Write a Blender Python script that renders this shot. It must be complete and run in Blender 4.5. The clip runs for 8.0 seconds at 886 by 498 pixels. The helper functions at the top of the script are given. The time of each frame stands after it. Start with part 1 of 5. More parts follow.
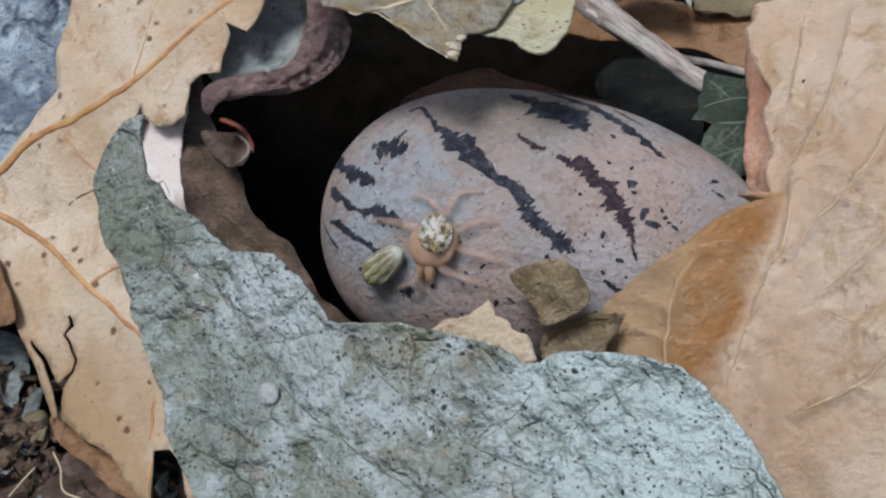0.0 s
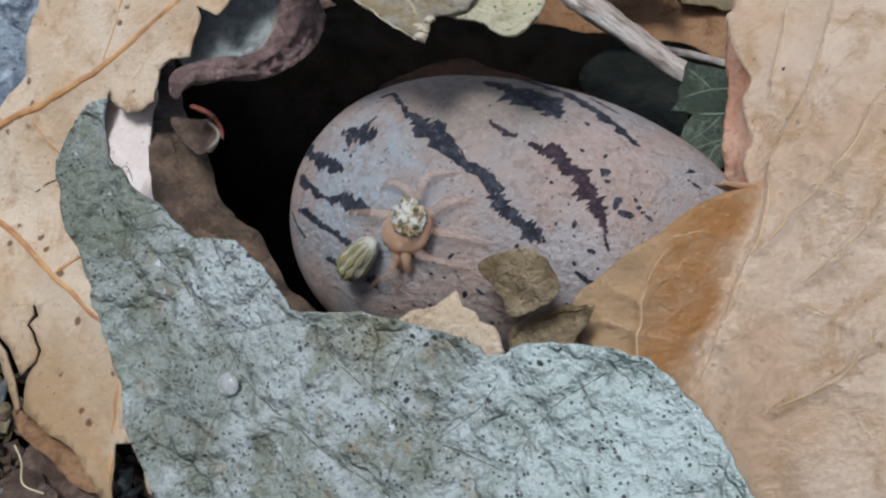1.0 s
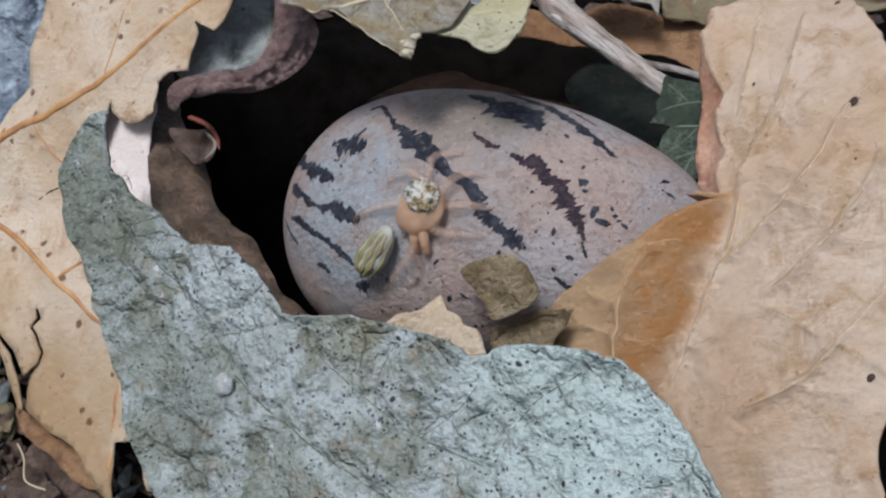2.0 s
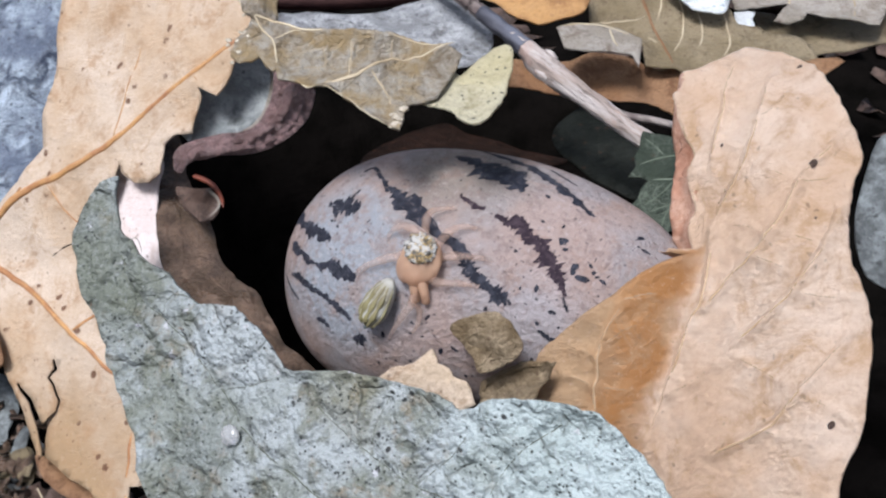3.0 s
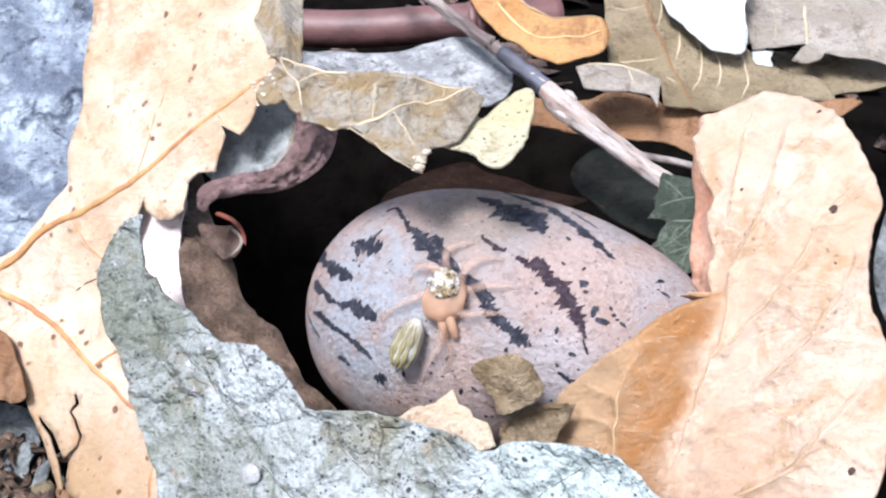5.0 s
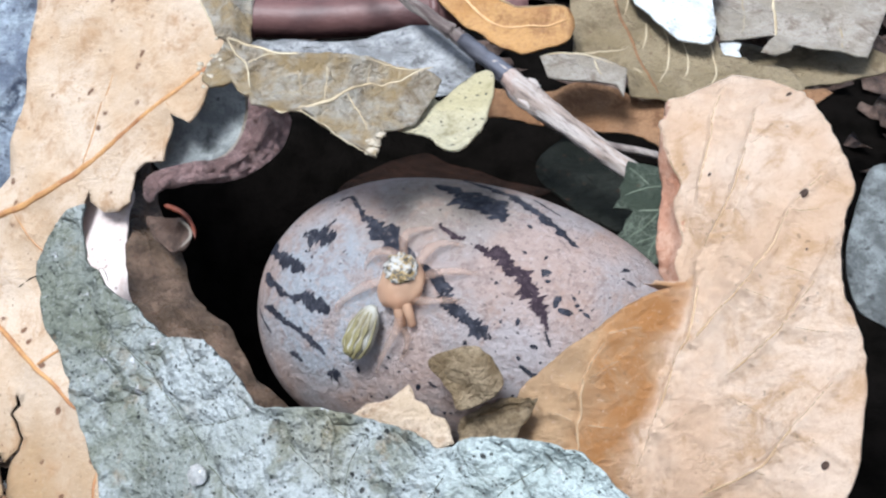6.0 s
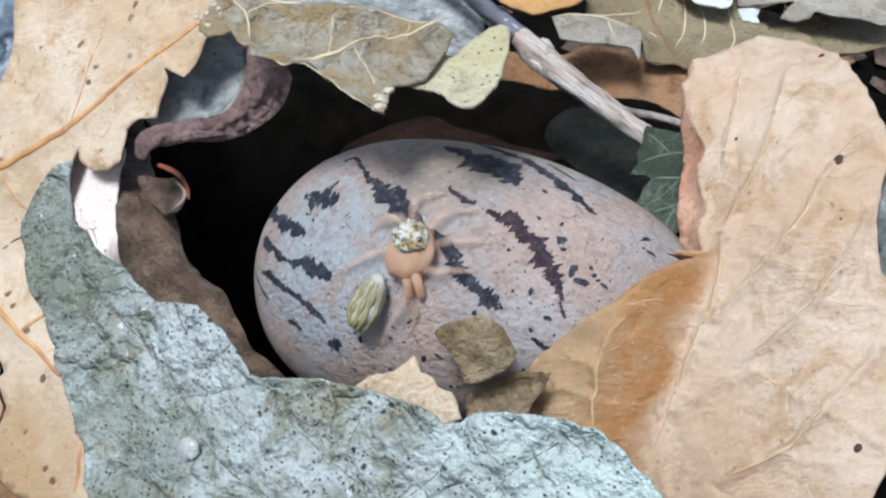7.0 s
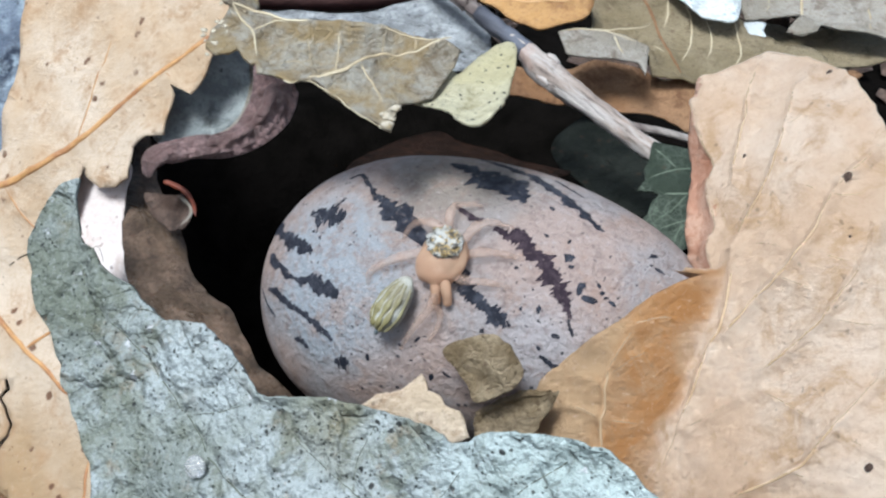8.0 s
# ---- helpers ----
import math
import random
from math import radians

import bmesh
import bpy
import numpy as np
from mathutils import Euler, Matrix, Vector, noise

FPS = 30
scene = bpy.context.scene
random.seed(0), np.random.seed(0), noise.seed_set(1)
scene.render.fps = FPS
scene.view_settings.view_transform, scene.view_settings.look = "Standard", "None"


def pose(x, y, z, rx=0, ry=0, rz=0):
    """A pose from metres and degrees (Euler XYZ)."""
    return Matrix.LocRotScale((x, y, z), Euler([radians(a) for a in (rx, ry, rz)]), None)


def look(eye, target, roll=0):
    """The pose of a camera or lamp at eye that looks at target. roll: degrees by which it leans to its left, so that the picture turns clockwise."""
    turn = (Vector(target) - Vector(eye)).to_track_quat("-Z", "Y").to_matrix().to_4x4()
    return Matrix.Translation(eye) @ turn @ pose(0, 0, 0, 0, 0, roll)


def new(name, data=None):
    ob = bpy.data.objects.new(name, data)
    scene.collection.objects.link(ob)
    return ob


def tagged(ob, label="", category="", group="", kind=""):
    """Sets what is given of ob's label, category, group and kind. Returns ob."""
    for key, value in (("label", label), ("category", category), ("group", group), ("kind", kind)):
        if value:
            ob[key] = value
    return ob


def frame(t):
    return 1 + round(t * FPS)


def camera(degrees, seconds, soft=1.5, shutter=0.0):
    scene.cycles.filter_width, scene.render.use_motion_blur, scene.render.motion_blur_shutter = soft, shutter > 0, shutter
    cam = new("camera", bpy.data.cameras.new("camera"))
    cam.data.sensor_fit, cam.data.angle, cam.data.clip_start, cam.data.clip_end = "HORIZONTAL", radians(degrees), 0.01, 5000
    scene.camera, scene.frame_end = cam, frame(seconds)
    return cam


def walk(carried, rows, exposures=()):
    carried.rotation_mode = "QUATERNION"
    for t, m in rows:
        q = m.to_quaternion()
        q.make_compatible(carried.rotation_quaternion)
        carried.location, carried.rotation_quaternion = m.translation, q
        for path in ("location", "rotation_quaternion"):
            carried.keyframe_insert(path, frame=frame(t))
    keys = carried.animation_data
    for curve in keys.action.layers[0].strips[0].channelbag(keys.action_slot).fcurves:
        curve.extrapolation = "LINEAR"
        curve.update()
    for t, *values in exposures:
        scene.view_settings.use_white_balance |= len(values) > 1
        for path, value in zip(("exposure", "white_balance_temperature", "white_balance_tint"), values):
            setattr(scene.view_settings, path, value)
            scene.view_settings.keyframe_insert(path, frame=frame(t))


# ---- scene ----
from mathutils import geometry

# The camera: a phone held a hand's width above a hollow in the leaf litter.
cam = camera(42.20, 8.0, soft=2.3)
walk(cam, [
    (0, pose(0.00459, -0.00452, 0.07362, 49.90, -0.84, 5.84)),
    (0.5, pose(0.00528, -0.00365, 0.07225, 49.61, -0.88, 5.92)),
    (1, pose(0.00694, -0.00328, 0.07115, 50.31, -1.25, 6.43)),
    (1.5, pose(0.00746, -0.00456, 0.07163, 50.58, -1.57, 6.72)),
    (3, pose(0.00960, -0.00750, 0.07964, 50.94, -0.25, 6.14)),
    (3.5, pose(0.00776, -0.00818, 0.08200, 51.71, 0.08, 6.39)),
    (4, pose(0.00881, -0.00752, 0.08157, 52.05, -0.14, 6.85)),
    (4.5, pose(0.00863, -0.00752, 0.08158, 51.99, -0.06, 7.05)),
    (6, pose(0.00991, -0.00530, 0.07735, 52.82, -0.87, 5.71)),
    (6.5, pose(0.00886, -0.00302, 0.07504, 50.93, -1.24, 5.05)),
    (7, pose(0.00849, -0.00232, 0.07390, 51.66, -1.87, 5.96)),
    (7.5, pose(0.00826, -0.00240, 0.07397, 51.79, -1.75, 6.07)),
    (8, pose(0.00826, -0.00181, 0.07419, 52.12, -1.64, 6.08)),
], exposures=[(0.0, -0.32, 6000, 6), (1.0, -0.32, 6000, 6), (1.7, -0.33, 6000, 7), (2.8, 0.02, 6050, 11), (3.2, 0.33, 6050, 14), (3.6, 0.73, 6000, 15), (4.7, 0.88, 6000, 15),
              (5.8, 0.48, 5900, 9), (6.5, 0.33, 5850, 6), (7.0, 0.25, 5850, 4), (8.0, 0.27, 5800, 3)])

# ---- light: bright overcast daylight under open shade ----
world = bpy.data.worlds.new("overcast_sky")
scene.world = world
world.use_nodes = True
sky = world.node_tree.nodes.new("ShaderNodeTexSky")
sky.sky_type, sky.sun_disc = "NISHITA", False
sky.sun_elevation, sky.sun_rotation = radians(66), radians(212)
sky.air_density, sky.dust_density, sky.ozone_density = 1.0, 3.0, 1.0
backing = world.node_tree.nodes["Background"]
backing.inputs["Strength"].default_value = 0.135
haze = world.node_tree.nodes.new("ShaderNodeHueSaturation")
haze.inputs["Saturation"].default_value = 0.6
world.node_tree.links.new(sky.outputs["Color"], haze.inputs["Color"])
world.node_tree.links.new(haze.outputs["Color"], backing.inputs["Color"])
sun = new("sun", bpy.data.lights.new("sun", "SUN"))
sun.data.energy, sun.data.angle, sun.data.color = 4.6, radians(16), (1.0, 0.99, 0.98)
sun.matrix_world = look((-0.1, -0.1, 0.42), (0, 0.06, 0))

MM = 0.001


# ---- materials ----
class Nodes:
    """A small builder of node materials whose patterns are in millimetres of the thing's own space."""

    def __init__(self, name):
        self.mat = bpy.data.materials.new(name)
        self.mat.use_nodes = True
        self.tree = self.mat.node_tree
        self.tree.nodes.clear()
        coords = self.add("ShaderNodeTexCoord")
        scale = self.add("ShaderNodeVectorMath", operation="SCALE")
        scale.inputs["Scale"].default_value = 1000.0
        self.link(coords.outputs["Object"], scale.inputs[0])
        self.mm = scale.outputs[0]

    def add(self, kind, **props):
        node = self.tree.nodes.new(kind)
        for key, value in props.items():
            setattr(node, key, value)
        return node

    def link(self, a, b):
        self.tree.links.new(a, b)

    def put(self, socket, value):
        if isinstance(value, bpy.types.NodeSocket):
            self.link(value, socket)
        elif isinstance(value, tuple) and len(value) == 3 and socket.type == "RGBA":
            socket.default_value = (*value, 1)
        else:
            socket.default_value = value

    def noise(self, scale, detail=4, rough=0.55, warp=0.0, at=None):
        n = self.add("ShaderNodeTexNoise")
        self.link(at or self.mm, n.inputs["Vector"])
        for key, value in (("Scale", scale), ("Detail", detail), ("Roughness", rough), ("Distortion", warp)):
            n.inputs[key].default_value = value
        return n.outputs["Fac"]

    def stretched(self, sx, sy, sz):
        m = self.add("ShaderNodeVectorMath", operation="MULTIPLY")
        self.link(self.mm, m.inputs[0])
        m.inputs[1].default_value = (sx, sy, sz)
        return m.outputs[0]

    def warped(self, scale, amount):
        n = self.add("ShaderNodeTexNoise")
        self.link(self.mm, n.inputs["Vector"])
        n.inputs["Scale"].default_value = scale
        m = self.add("ShaderNodeVectorMath", operation="MULTIPLY_ADD")
        self.link(n.outputs["Color"], m.inputs[0])
        m.inputs[1].default_value = (amount, amount, amount)
        self.link(self.mm, m.inputs[2])
        return m.outputs[0]

    def cells(self, scale, at=None):
        n = self.add("ShaderNodeTexVoronoi", feature="DISTANCE_TO_EDGE")
        self.link(at or self.mm, n.inputs["Vector"])
        n.inputs["Scale"].default_value = scale
        return n.outputs["Distance"]

    def ridges(self, scale, width):
        """Thin wandering lines."""
        d = self.math("ABSOLUTE", self.math("SUBTRACT", self.noise(scale, 3, 0.5, 0.6), 0.5), 0.0)
        return self.ramp(d, 0.0, width, 1, 0)

    def dots(self, scale, at=None):
        n = self.add("ShaderNodeTexVoronoi", feature="F1")
        self.link(at or self.mm, n.inputs["Vector"])
        n.inputs["Scale"].default_value = scale
        return n.outputs["Distance"]

    def ramp(self, value, lo, hi, a=0.0, b=1.0):
        n = self.add("ShaderNodeMapRange", interpolation_type="SMOOTHSTEP")
        self.link(value, n.inputs["Value"])
        for key, v in (("From Min", lo), ("From Max", hi), ("To Min", a), ("To Max", b)):
            n.inputs[key].default_value = v
        return n.outputs["Result"]

    def math(self, op, a, b):
        n = self.add("ShaderNodeMath", operation=op)
        self.put(n.inputs[0], a)
        self.put(n.inputs[1], b)
        return n.outputs[0]

    def mix(self, fac, a, b):
        n = self.add("ShaderNodeMix", data_type="RGBA")
        self.put(n.inputs[0], fac)
        self.put(n.inputs[6], a)
        self.put(n.inputs[7], b)
        return n.outputs[2]

    def finish(self, colour, rough=0.6, height=None, strength=0.4, depth=0.3, through_light=0.0, specular=0.4, sheen=0.0, coat=0.0, clear=0.0):
        out = self.add("ShaderNodeOutputMaterial")
        p = self.add("ShaderNodeBsdfPrincipled")
        self.put(p.inputs["Base Color"], colour)
        self.put(p.inputs["Roughness"], rough)
        p.inputs["Specular IOR Level"].default_value = specular
        p.inputs["Sheen Weight"].default_value = sheen
        p.inputs["Coat Weight"].default_value = coat
        p.inputs["Coat Roughness"].default_value = 0.25
        if height is not None:
            b = self.add("ShaderNodeBump")
            b.inputs["Strength"].default_value = strength
            b.inputs["Distance"].default_value = depth * MM
            self.link(height, b.inputs["Height"])
            self.link(b.outputs[0], p.inputs["Normal"])
        surface = p.outputs[0]
        if through_light:
            t = self.add("ShaderNodeBsdfTranslucent")
            self.put(t.inputs["Color"], colour)
            m = self.add("ShaderNodeMixShader")
            m.inputs[0].default_value = through_light
            self.link(surface, m.inputs[1])
            self.link(t.outputs[0], m.inputs[2])
            surface = m.outputs[0]
        if clear:
            m = self.add("ShaderNodeMixShader")
            m.inputs[0].default_value = clear
            self.link(surface, m.inputs[1])
            self.link(self.add("ShaderNodeBsdfTransparent").outputs[0], m.inputs[2])
            surface = m.outputs[0]
        self.link(surface, out.inputs["Surface"])
        return self.mat


def dead_leaf(name, base, light, dark, vein=None, vein_amount=0.5, cell=0.3, speck=0.5, speck_colour=(0.1, 0.05, 0.03), speck_size=0.8,
              rough=0.6, bump=0.5, through_light=0.12, specular=0.4, blotch=0.12, grainy=0.6, cover=0.42, stain_shade=None, quilt=0.12, flap=None, wrinkle=0.9):
    """A dry leaf: cloudy colour, stains, a faint net of fine veins, specks and a crinkled relief."""
    n = Nodes(name)
    colour = n.mix(n.ramp(n.noise(blotch, 6, 0.6), 0.4, 0.6), base, light)
    # one place toned down: a stain, on the tan leaf partly painted shade
    if stain_shade:
        place = n.add("ShaderNodeVectorMath", operation="DISTANCE")
        n.link(n.warped(0.15, 9.0), place.inputs[0])
        place.inputs[1].default_value = (stain_shade[0], stain_shade[1], 0.0)
        colour = n.mix(n.ramp(place.outputs["Value"], stain_shade[2] * 0.4, stain_shade[2], 0.9, 0), colour, stain_shade[3])
    if flap:
        # the flap past the fold: (a point of the fold, the way from it to the flap, a cut along the slit, its tints)
        shift = n.warped(0.3, 2.4)
        sides = []
        for point, way in (flap[0], flap[1]):
            d = n.add("ShaderNodeVectorMath", operation="DOT_PRODUCT")
            n.link(shift, d.inputs[0])
            d.inputs[1].default_value = (*way, 0)
            sides.append(n.math("SUBTRACT", d.outputs["Value"], (point[0] + 1.2) * way[0] + (point[1] + 1.2) * way[1]))
        on = n.math("MULTIPLY", n.ramp(sides[0], -0.5, 0.7), n.ramp(sides[1], -0.2, 0.4))
        # deep orange beside the fold paints in light through the leaf and shade
        tint = n.mix(n.ramp(n.math("ADD", sides[0], n.math("MULTIPLY", n.noise(0.5, 5, 0.6), 3.0)), 2.2, 5.0), flap[2], flap[3])
        colour = n.mix(n.math("MULTIPLY", on, 0.92), colour, tint)
    stain = n.noise(0.3, 8, 0.72, 0.5)
    colour = n.mix(n.ramp(stain, 0.48, 0.68, 0, 0.85), colour, dark)
    net = n.ramp(n.cells(cell, n.warped(0.7, 1.5)), 0.0, 0.05, 1, 0)
    fine = n.ramp(n.cells(cell * 4.0, n.warped(1.5, 0.8)), 0.0, 0.14, 1, 0)
    worn = n.ramp(n.noise(0.25, 3), 0.4, 0.62)
    lines = n.math("MULTIPLY", n.math("MAXIMUM", net, n.math("MULTIPLY", fine, 0.55)), worn)
    colour = n.mix(n.math("MULTIPLY", lines, vein_amount), colour, vein or dark)
    grain = n.noise(3.0, 8, 0.8)
    colour = n.mix(n.ramp(grain, 0.5, 0.66, 0, grainy), colour, dark)
    colour = n.mix(n.ramp(n.noise(2.2, 7, 0.78), 0.55, 0.7, 0, 0.5), colour, light)
    spots = n.math("MULTIPLY", n.ramp(n.dots(speck_size, n.warped(1.5, 0.7)), 0.12, 0.2, 1, 0), n.ramp(n.noise(0.3, 3), cover, cover + 0.08))
    colour = n.mix(n.math("MULTIPLY", spots, speck), colour, speck_colour)
    tiny = n.math("MULTIPLY", n.ramp(n.dots(speck_size * 2.6, n.warped(2.5, 0.6)), 0.1, 0.2, 1, 0), n.ramp(n.noise(0.45, 3), cover + 0.04, cover + 0.12))
    colour = n.mix(n.math("MULTIPLY", tiny, speck * 0.7), colour, speck_colour)
    areoles = n.math("ADD", n.ramp(n.cells(cell * 2.2, n.warped(0.8, 1.2)), 0.0, 0.22), n.math("MULTIPLY", n.ramp(n.cells(cell * 7.0, n.warped(2.0, 0.5)), 0.0, 0.3), 0.4))
    wrinkles = n.math("ADD", n.noise(1.0, 3, 0.5, 0.0, at=n.stretched(0.6, 1.2, 1)), n.math("MULTIPLY", n.noise(2.8, 3, 0.55, 0.0, at=n.stretched(0.7, 1.2, 1)), 0.45))
    height = n.math("ADD", n.math("ADD", n.math("MULTIPLY", wrinkles, wrinkle), n.math("MULTIPLY", grain, 0.6)), n.math("SUBTRACT", n.math("MULTIPLY", areoles, quilt), n.math("MULTIPLY", lines, 0.1)))
    return n.finish(colour, n.ramp(stain, 0.3, 0.7, rough - 0.12, rough + 0.1), height, bump, 0.6, through_light, specular)


def zone(n, colour, centre, near, far, amount, tint, wander=6.0):
    """A tinted patch with a wandering outline round one place, for stains and painted light."""
    place = n.add("ShaderNodeVectorMath", operation="DISTANCE")
    n.link(n.warped(0.22, wander), place.inputs[0])
    place.inputs[1].default_value = tuple(c + wander * 0.5 for c in centre)
    return n.mix(n.ramp(place.outputs["Value"], near, far, amount, 0), colour, tint)


def green_leaf_material():
    """Grey-green mouldering leaf: fine pebbled grain, olive zones, pale blue zones painted as sky sheen, dark pits,
    white and rusty flecks.
    """
    n = Nodes("mouldering_green_leaf")
    colour = n.mix(n.ramp(n.noise(0.12, 6, 0.62), 0.44, 0.56), (0.178, 0.195, 0.172), (0.28, 0.307, 0.307))
    colour = n.mix(n.ramp(n.noise(0.3, 8, 0.68, 0.4), 0.48, 0.6, 0, 0.75), colour, (0.118, 0.126, 0.0951))
    colour = n.mix(n.ramp(n.noise(0.34, 6, 0.68), 0.54, 0.66, 0, 0.6), colour, (0.183, 0.14, 0.0902))
    # right end and hump: the sky's pale sheen, painted into the colour
    colour = zone(n, colour, (22.0, -5.0, 0.0), 4.0, 15.0, 0.75, (0.36, 0.425, 0.42))
    colour = zone(n, colour, (-5.0, 3.0, 0.0), 2.0, 6.5, 0.75, (0.33, 0.362, 0.368))
    colour = zone(n, colour, (-19.0, 9.0, 0.0), 3.0, 11.0, 0.7, (0.0984, 0.108, 0.0787))
    colour = zone(n, colour, (4.0, -0.5, 0.0), 1.0, 5.0, 0.6, (0.148, 0.14, 0.0902))
    colour = zone(n, colour, (-9.5, -5.5, 0.0), 1.0, 5.0, 0.45, (0.123, 0.14, 0.134))
    grit = n.noise(2.4, 3, 0.6)
    colour = n.mix(n.ramp(grit, 0.5, 0.68, 0, 0.36), colour, (0.0638, 0.0708, 0.0574))
    colour = n.mix(n.ramp(n.noise(2.8, 3, 0.6), 0.54, 0.68, 0, 0.25), colour, (0.365, 0.385, 0.396))
    pits = n.math("MULTIPLY", n.ramp(n.dots(2.2, n.warped(1.5, 0.3)), 0.16, 0.28, 1, 0), n.ramp(n.noise(0.4, 5, 0.65), 0.44, 0.53))
    colour = n.mix(n.math("MULTIPLY", pits, 0.85), colour, (0.0221, 0.0244, 0.0215))
    flecks = n.math("MULTIPLY", n.ramp(n.dots(0.8, n.warped(1.8, 0.45)), 0.1, 0.2, 1, 0), n.ramp(n.noise(0.2, 3), 0.5, 0.57))
    colour = n.mix(flecks, colour, (0.0148, 0.0164, 0.0167))
    quilt = n.cells(0.33, n.warped(0.4, 1.2))
    crease = n.math("MULTIPLY", n.ramp(quilt, 0.0, 0.05, 1, 0), n.ramp(n.noise(0.3, 5, 0.65), 0.5, 0.6))
    colour = n.mix(n.math("MULTIPLY", crease, 0.46), colour, (0.0494, 0.0516, 0.0406))
    white = n.math("MULTIPLY", n.ramp(n.dots(0.45, n.warped(2.0, 1.4)), 0.1, 0.18, 1, 0), n.ramp(n.noise(0.4, 3), 0.53, 0.6))
    colour = n.mix(white, colour, (0.394, 0.399, 0.411))
    colour = n.mix(n.ramp(n.noise(0.8, 7, 0.75), 0.63, 0.7, 0, 0.6), colour, (0.197, 0.126, 0.0761))
    height = n.math("SUBTRACT", n.math("ADD", n.math("MULTIPLY", grit, 0.7), n.math("MULTIPLY", n.noise(0.9, 4, 0.55), 3.0)),
                    n.math("SUBTRACT", n.math("ADD", n.math("MULTIPLY", crease, 0.5), n.math("MULTIPLY", pits, 0.6)), n.ramp(quilt, 0.0, 0.3, 0, 0.8)))
    return n.finish(colour, n.ramp(grit, 0.35, 0.65, 0.5, 0.68), height, 0.7, 0.6, 0.03, 0.4)


def coat_colour(n):
    """Buff-pink seed coat: blue-grey at one end, a brown back darkened for shade, dusty frosting and fine specks."""
    colour = n.mix(n.ramp(n.noise(0.11, 4), 0.43, 0.57), (0.308, 0.236, 0.21), (0.268, 0.239, 0.237))
    colour = zone(n, colour, (-6.5, 1.0, 9.5), 4.0, 9.0, 0.9, (0.245, 0.268, 0.296), 4.0)
    # brown back, painted darker for the shade of the leaf hanging over it
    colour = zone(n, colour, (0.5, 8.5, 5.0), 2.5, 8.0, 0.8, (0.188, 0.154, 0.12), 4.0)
    colour = zone(n, colour, (9.0, -3.5, 8.0), 1.0, 6.0, 0.6, (0.376, 0.342, 0.348), 3.0)
    colour = n.mix(n.ramp(n.noise(0.3, 8, 0.75, 0.5), 0.48, 0.64, 0, 0.6), colour, (0.262, 0.171, 0.131))
    colour = n.mix(n.ramp(n.noise(1.3, 6, 0.76), 0.5, 0.62, 0, 0.6), colour, (0.171, 0.125, 0.114))
    colour = n.mix(n.ramp(n.noise(2.0, 6, 0.74), 0.54, 0.68, 0, 0.5), colour, (0.433, 0.388, 0.376))
    specks = n.math("MULTIPLY", n.ramp(n.dots(1.7, n.warped(2.2, 0.6)), 0.1, 0.2, 1, 0), n.ramp(n.noise(0.35, 4), 0.44, 0.52))
    return n.mix(n.math("MULTIPLY", specks, 0.9), colour, (0.035, 0.03, 0.035))


def seed_material():
    n = Nodes("seed_coat")
    height = n.math("ADD", n.noise(0.8, 5), n.math("MULTIPLY", n.noise(2.6, 5, 0.7), 0.9))
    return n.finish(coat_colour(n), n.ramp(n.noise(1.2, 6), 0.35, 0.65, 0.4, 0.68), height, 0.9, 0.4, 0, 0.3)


def marking_material(name, ink, worn):
    """A dark marking of the coat, flaked through to the coat here and there."""
    n = Nodes(name)
    colour = n.mix(n.ramp(n.noise(1.2, 6, 0.7), 0.45, 0.65), ink, worn)
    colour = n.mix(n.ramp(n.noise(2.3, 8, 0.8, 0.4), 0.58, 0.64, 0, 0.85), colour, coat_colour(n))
    return n.finish(colour, 0.6, n.noise(3.0, 8, 0.8), 0.5, 0.3, 0, 0.15)


def plain(name, base, dark, rough=0.6, grain=3.0, bump=0.3, specular=0.4, coat=0.0, through_light=0.0, streak=None, clear=0.0):
    n = Nodes(name)
    at = n.stretched(*streak) if streak else None
    colour = n.mix(n.ramp(n.noise(grain * 0.2, 4, at=at), 0.35, 0.7), base, dark)
    fine = n.noise(grain, 5, 0.65, at=at)
    colour = n.mix(n.ramp(fine, 0.5, 0.8, 0, 0.6), colour, dark)
    return n.finish(colour, rough, n.math("ADD", fine, n.noise(grain * 0.3, 3, at=at)), bump, 0.3, through_light, specular, coat=coat, clear=clear)


def twig_material():
    """Bleached wood under scraps of brown bark: long fibres, dark cracks and pinkish stains."""
    n = Nodes("bleached_twig")
    along = n.stretched(1, 1, 0.1)
    colour = n.mix(n.ramp(n.noise(0.8, 5, 0.6, at=along), 0.4, 0.6), (0.5, 0.45, 0.42), (0.36, 0.29, 0.25))
    colour = n.mix(n.ramp(n.noise(2.2, 7, 0.75, at=along), 0.5, 0.64, 0, 0.8), colour, (0.15, 0.115, 0.1))
    colour = n.mix(n.ramp(n.noise(0.5, 7, 0.7, at=n.stretched(1, 1, 0.4)), 0.56, 0.64, 0, 0.85), colour, (0.1, 0.075, 0.065))
    colour = n.mix(n.ramp(n.noise(0.4, 5, 0.6), 0.55, 0.65, 0, 0.5), colour, (0.42, 0.29, 0.24))
    return n.finish(colour, 0.7, n.math("ADD", n.noise(2.2, 7, 0.75, at=along), n.noise(0.8, 6, at=along)), 1.0, 0.5, 0, 0.25)


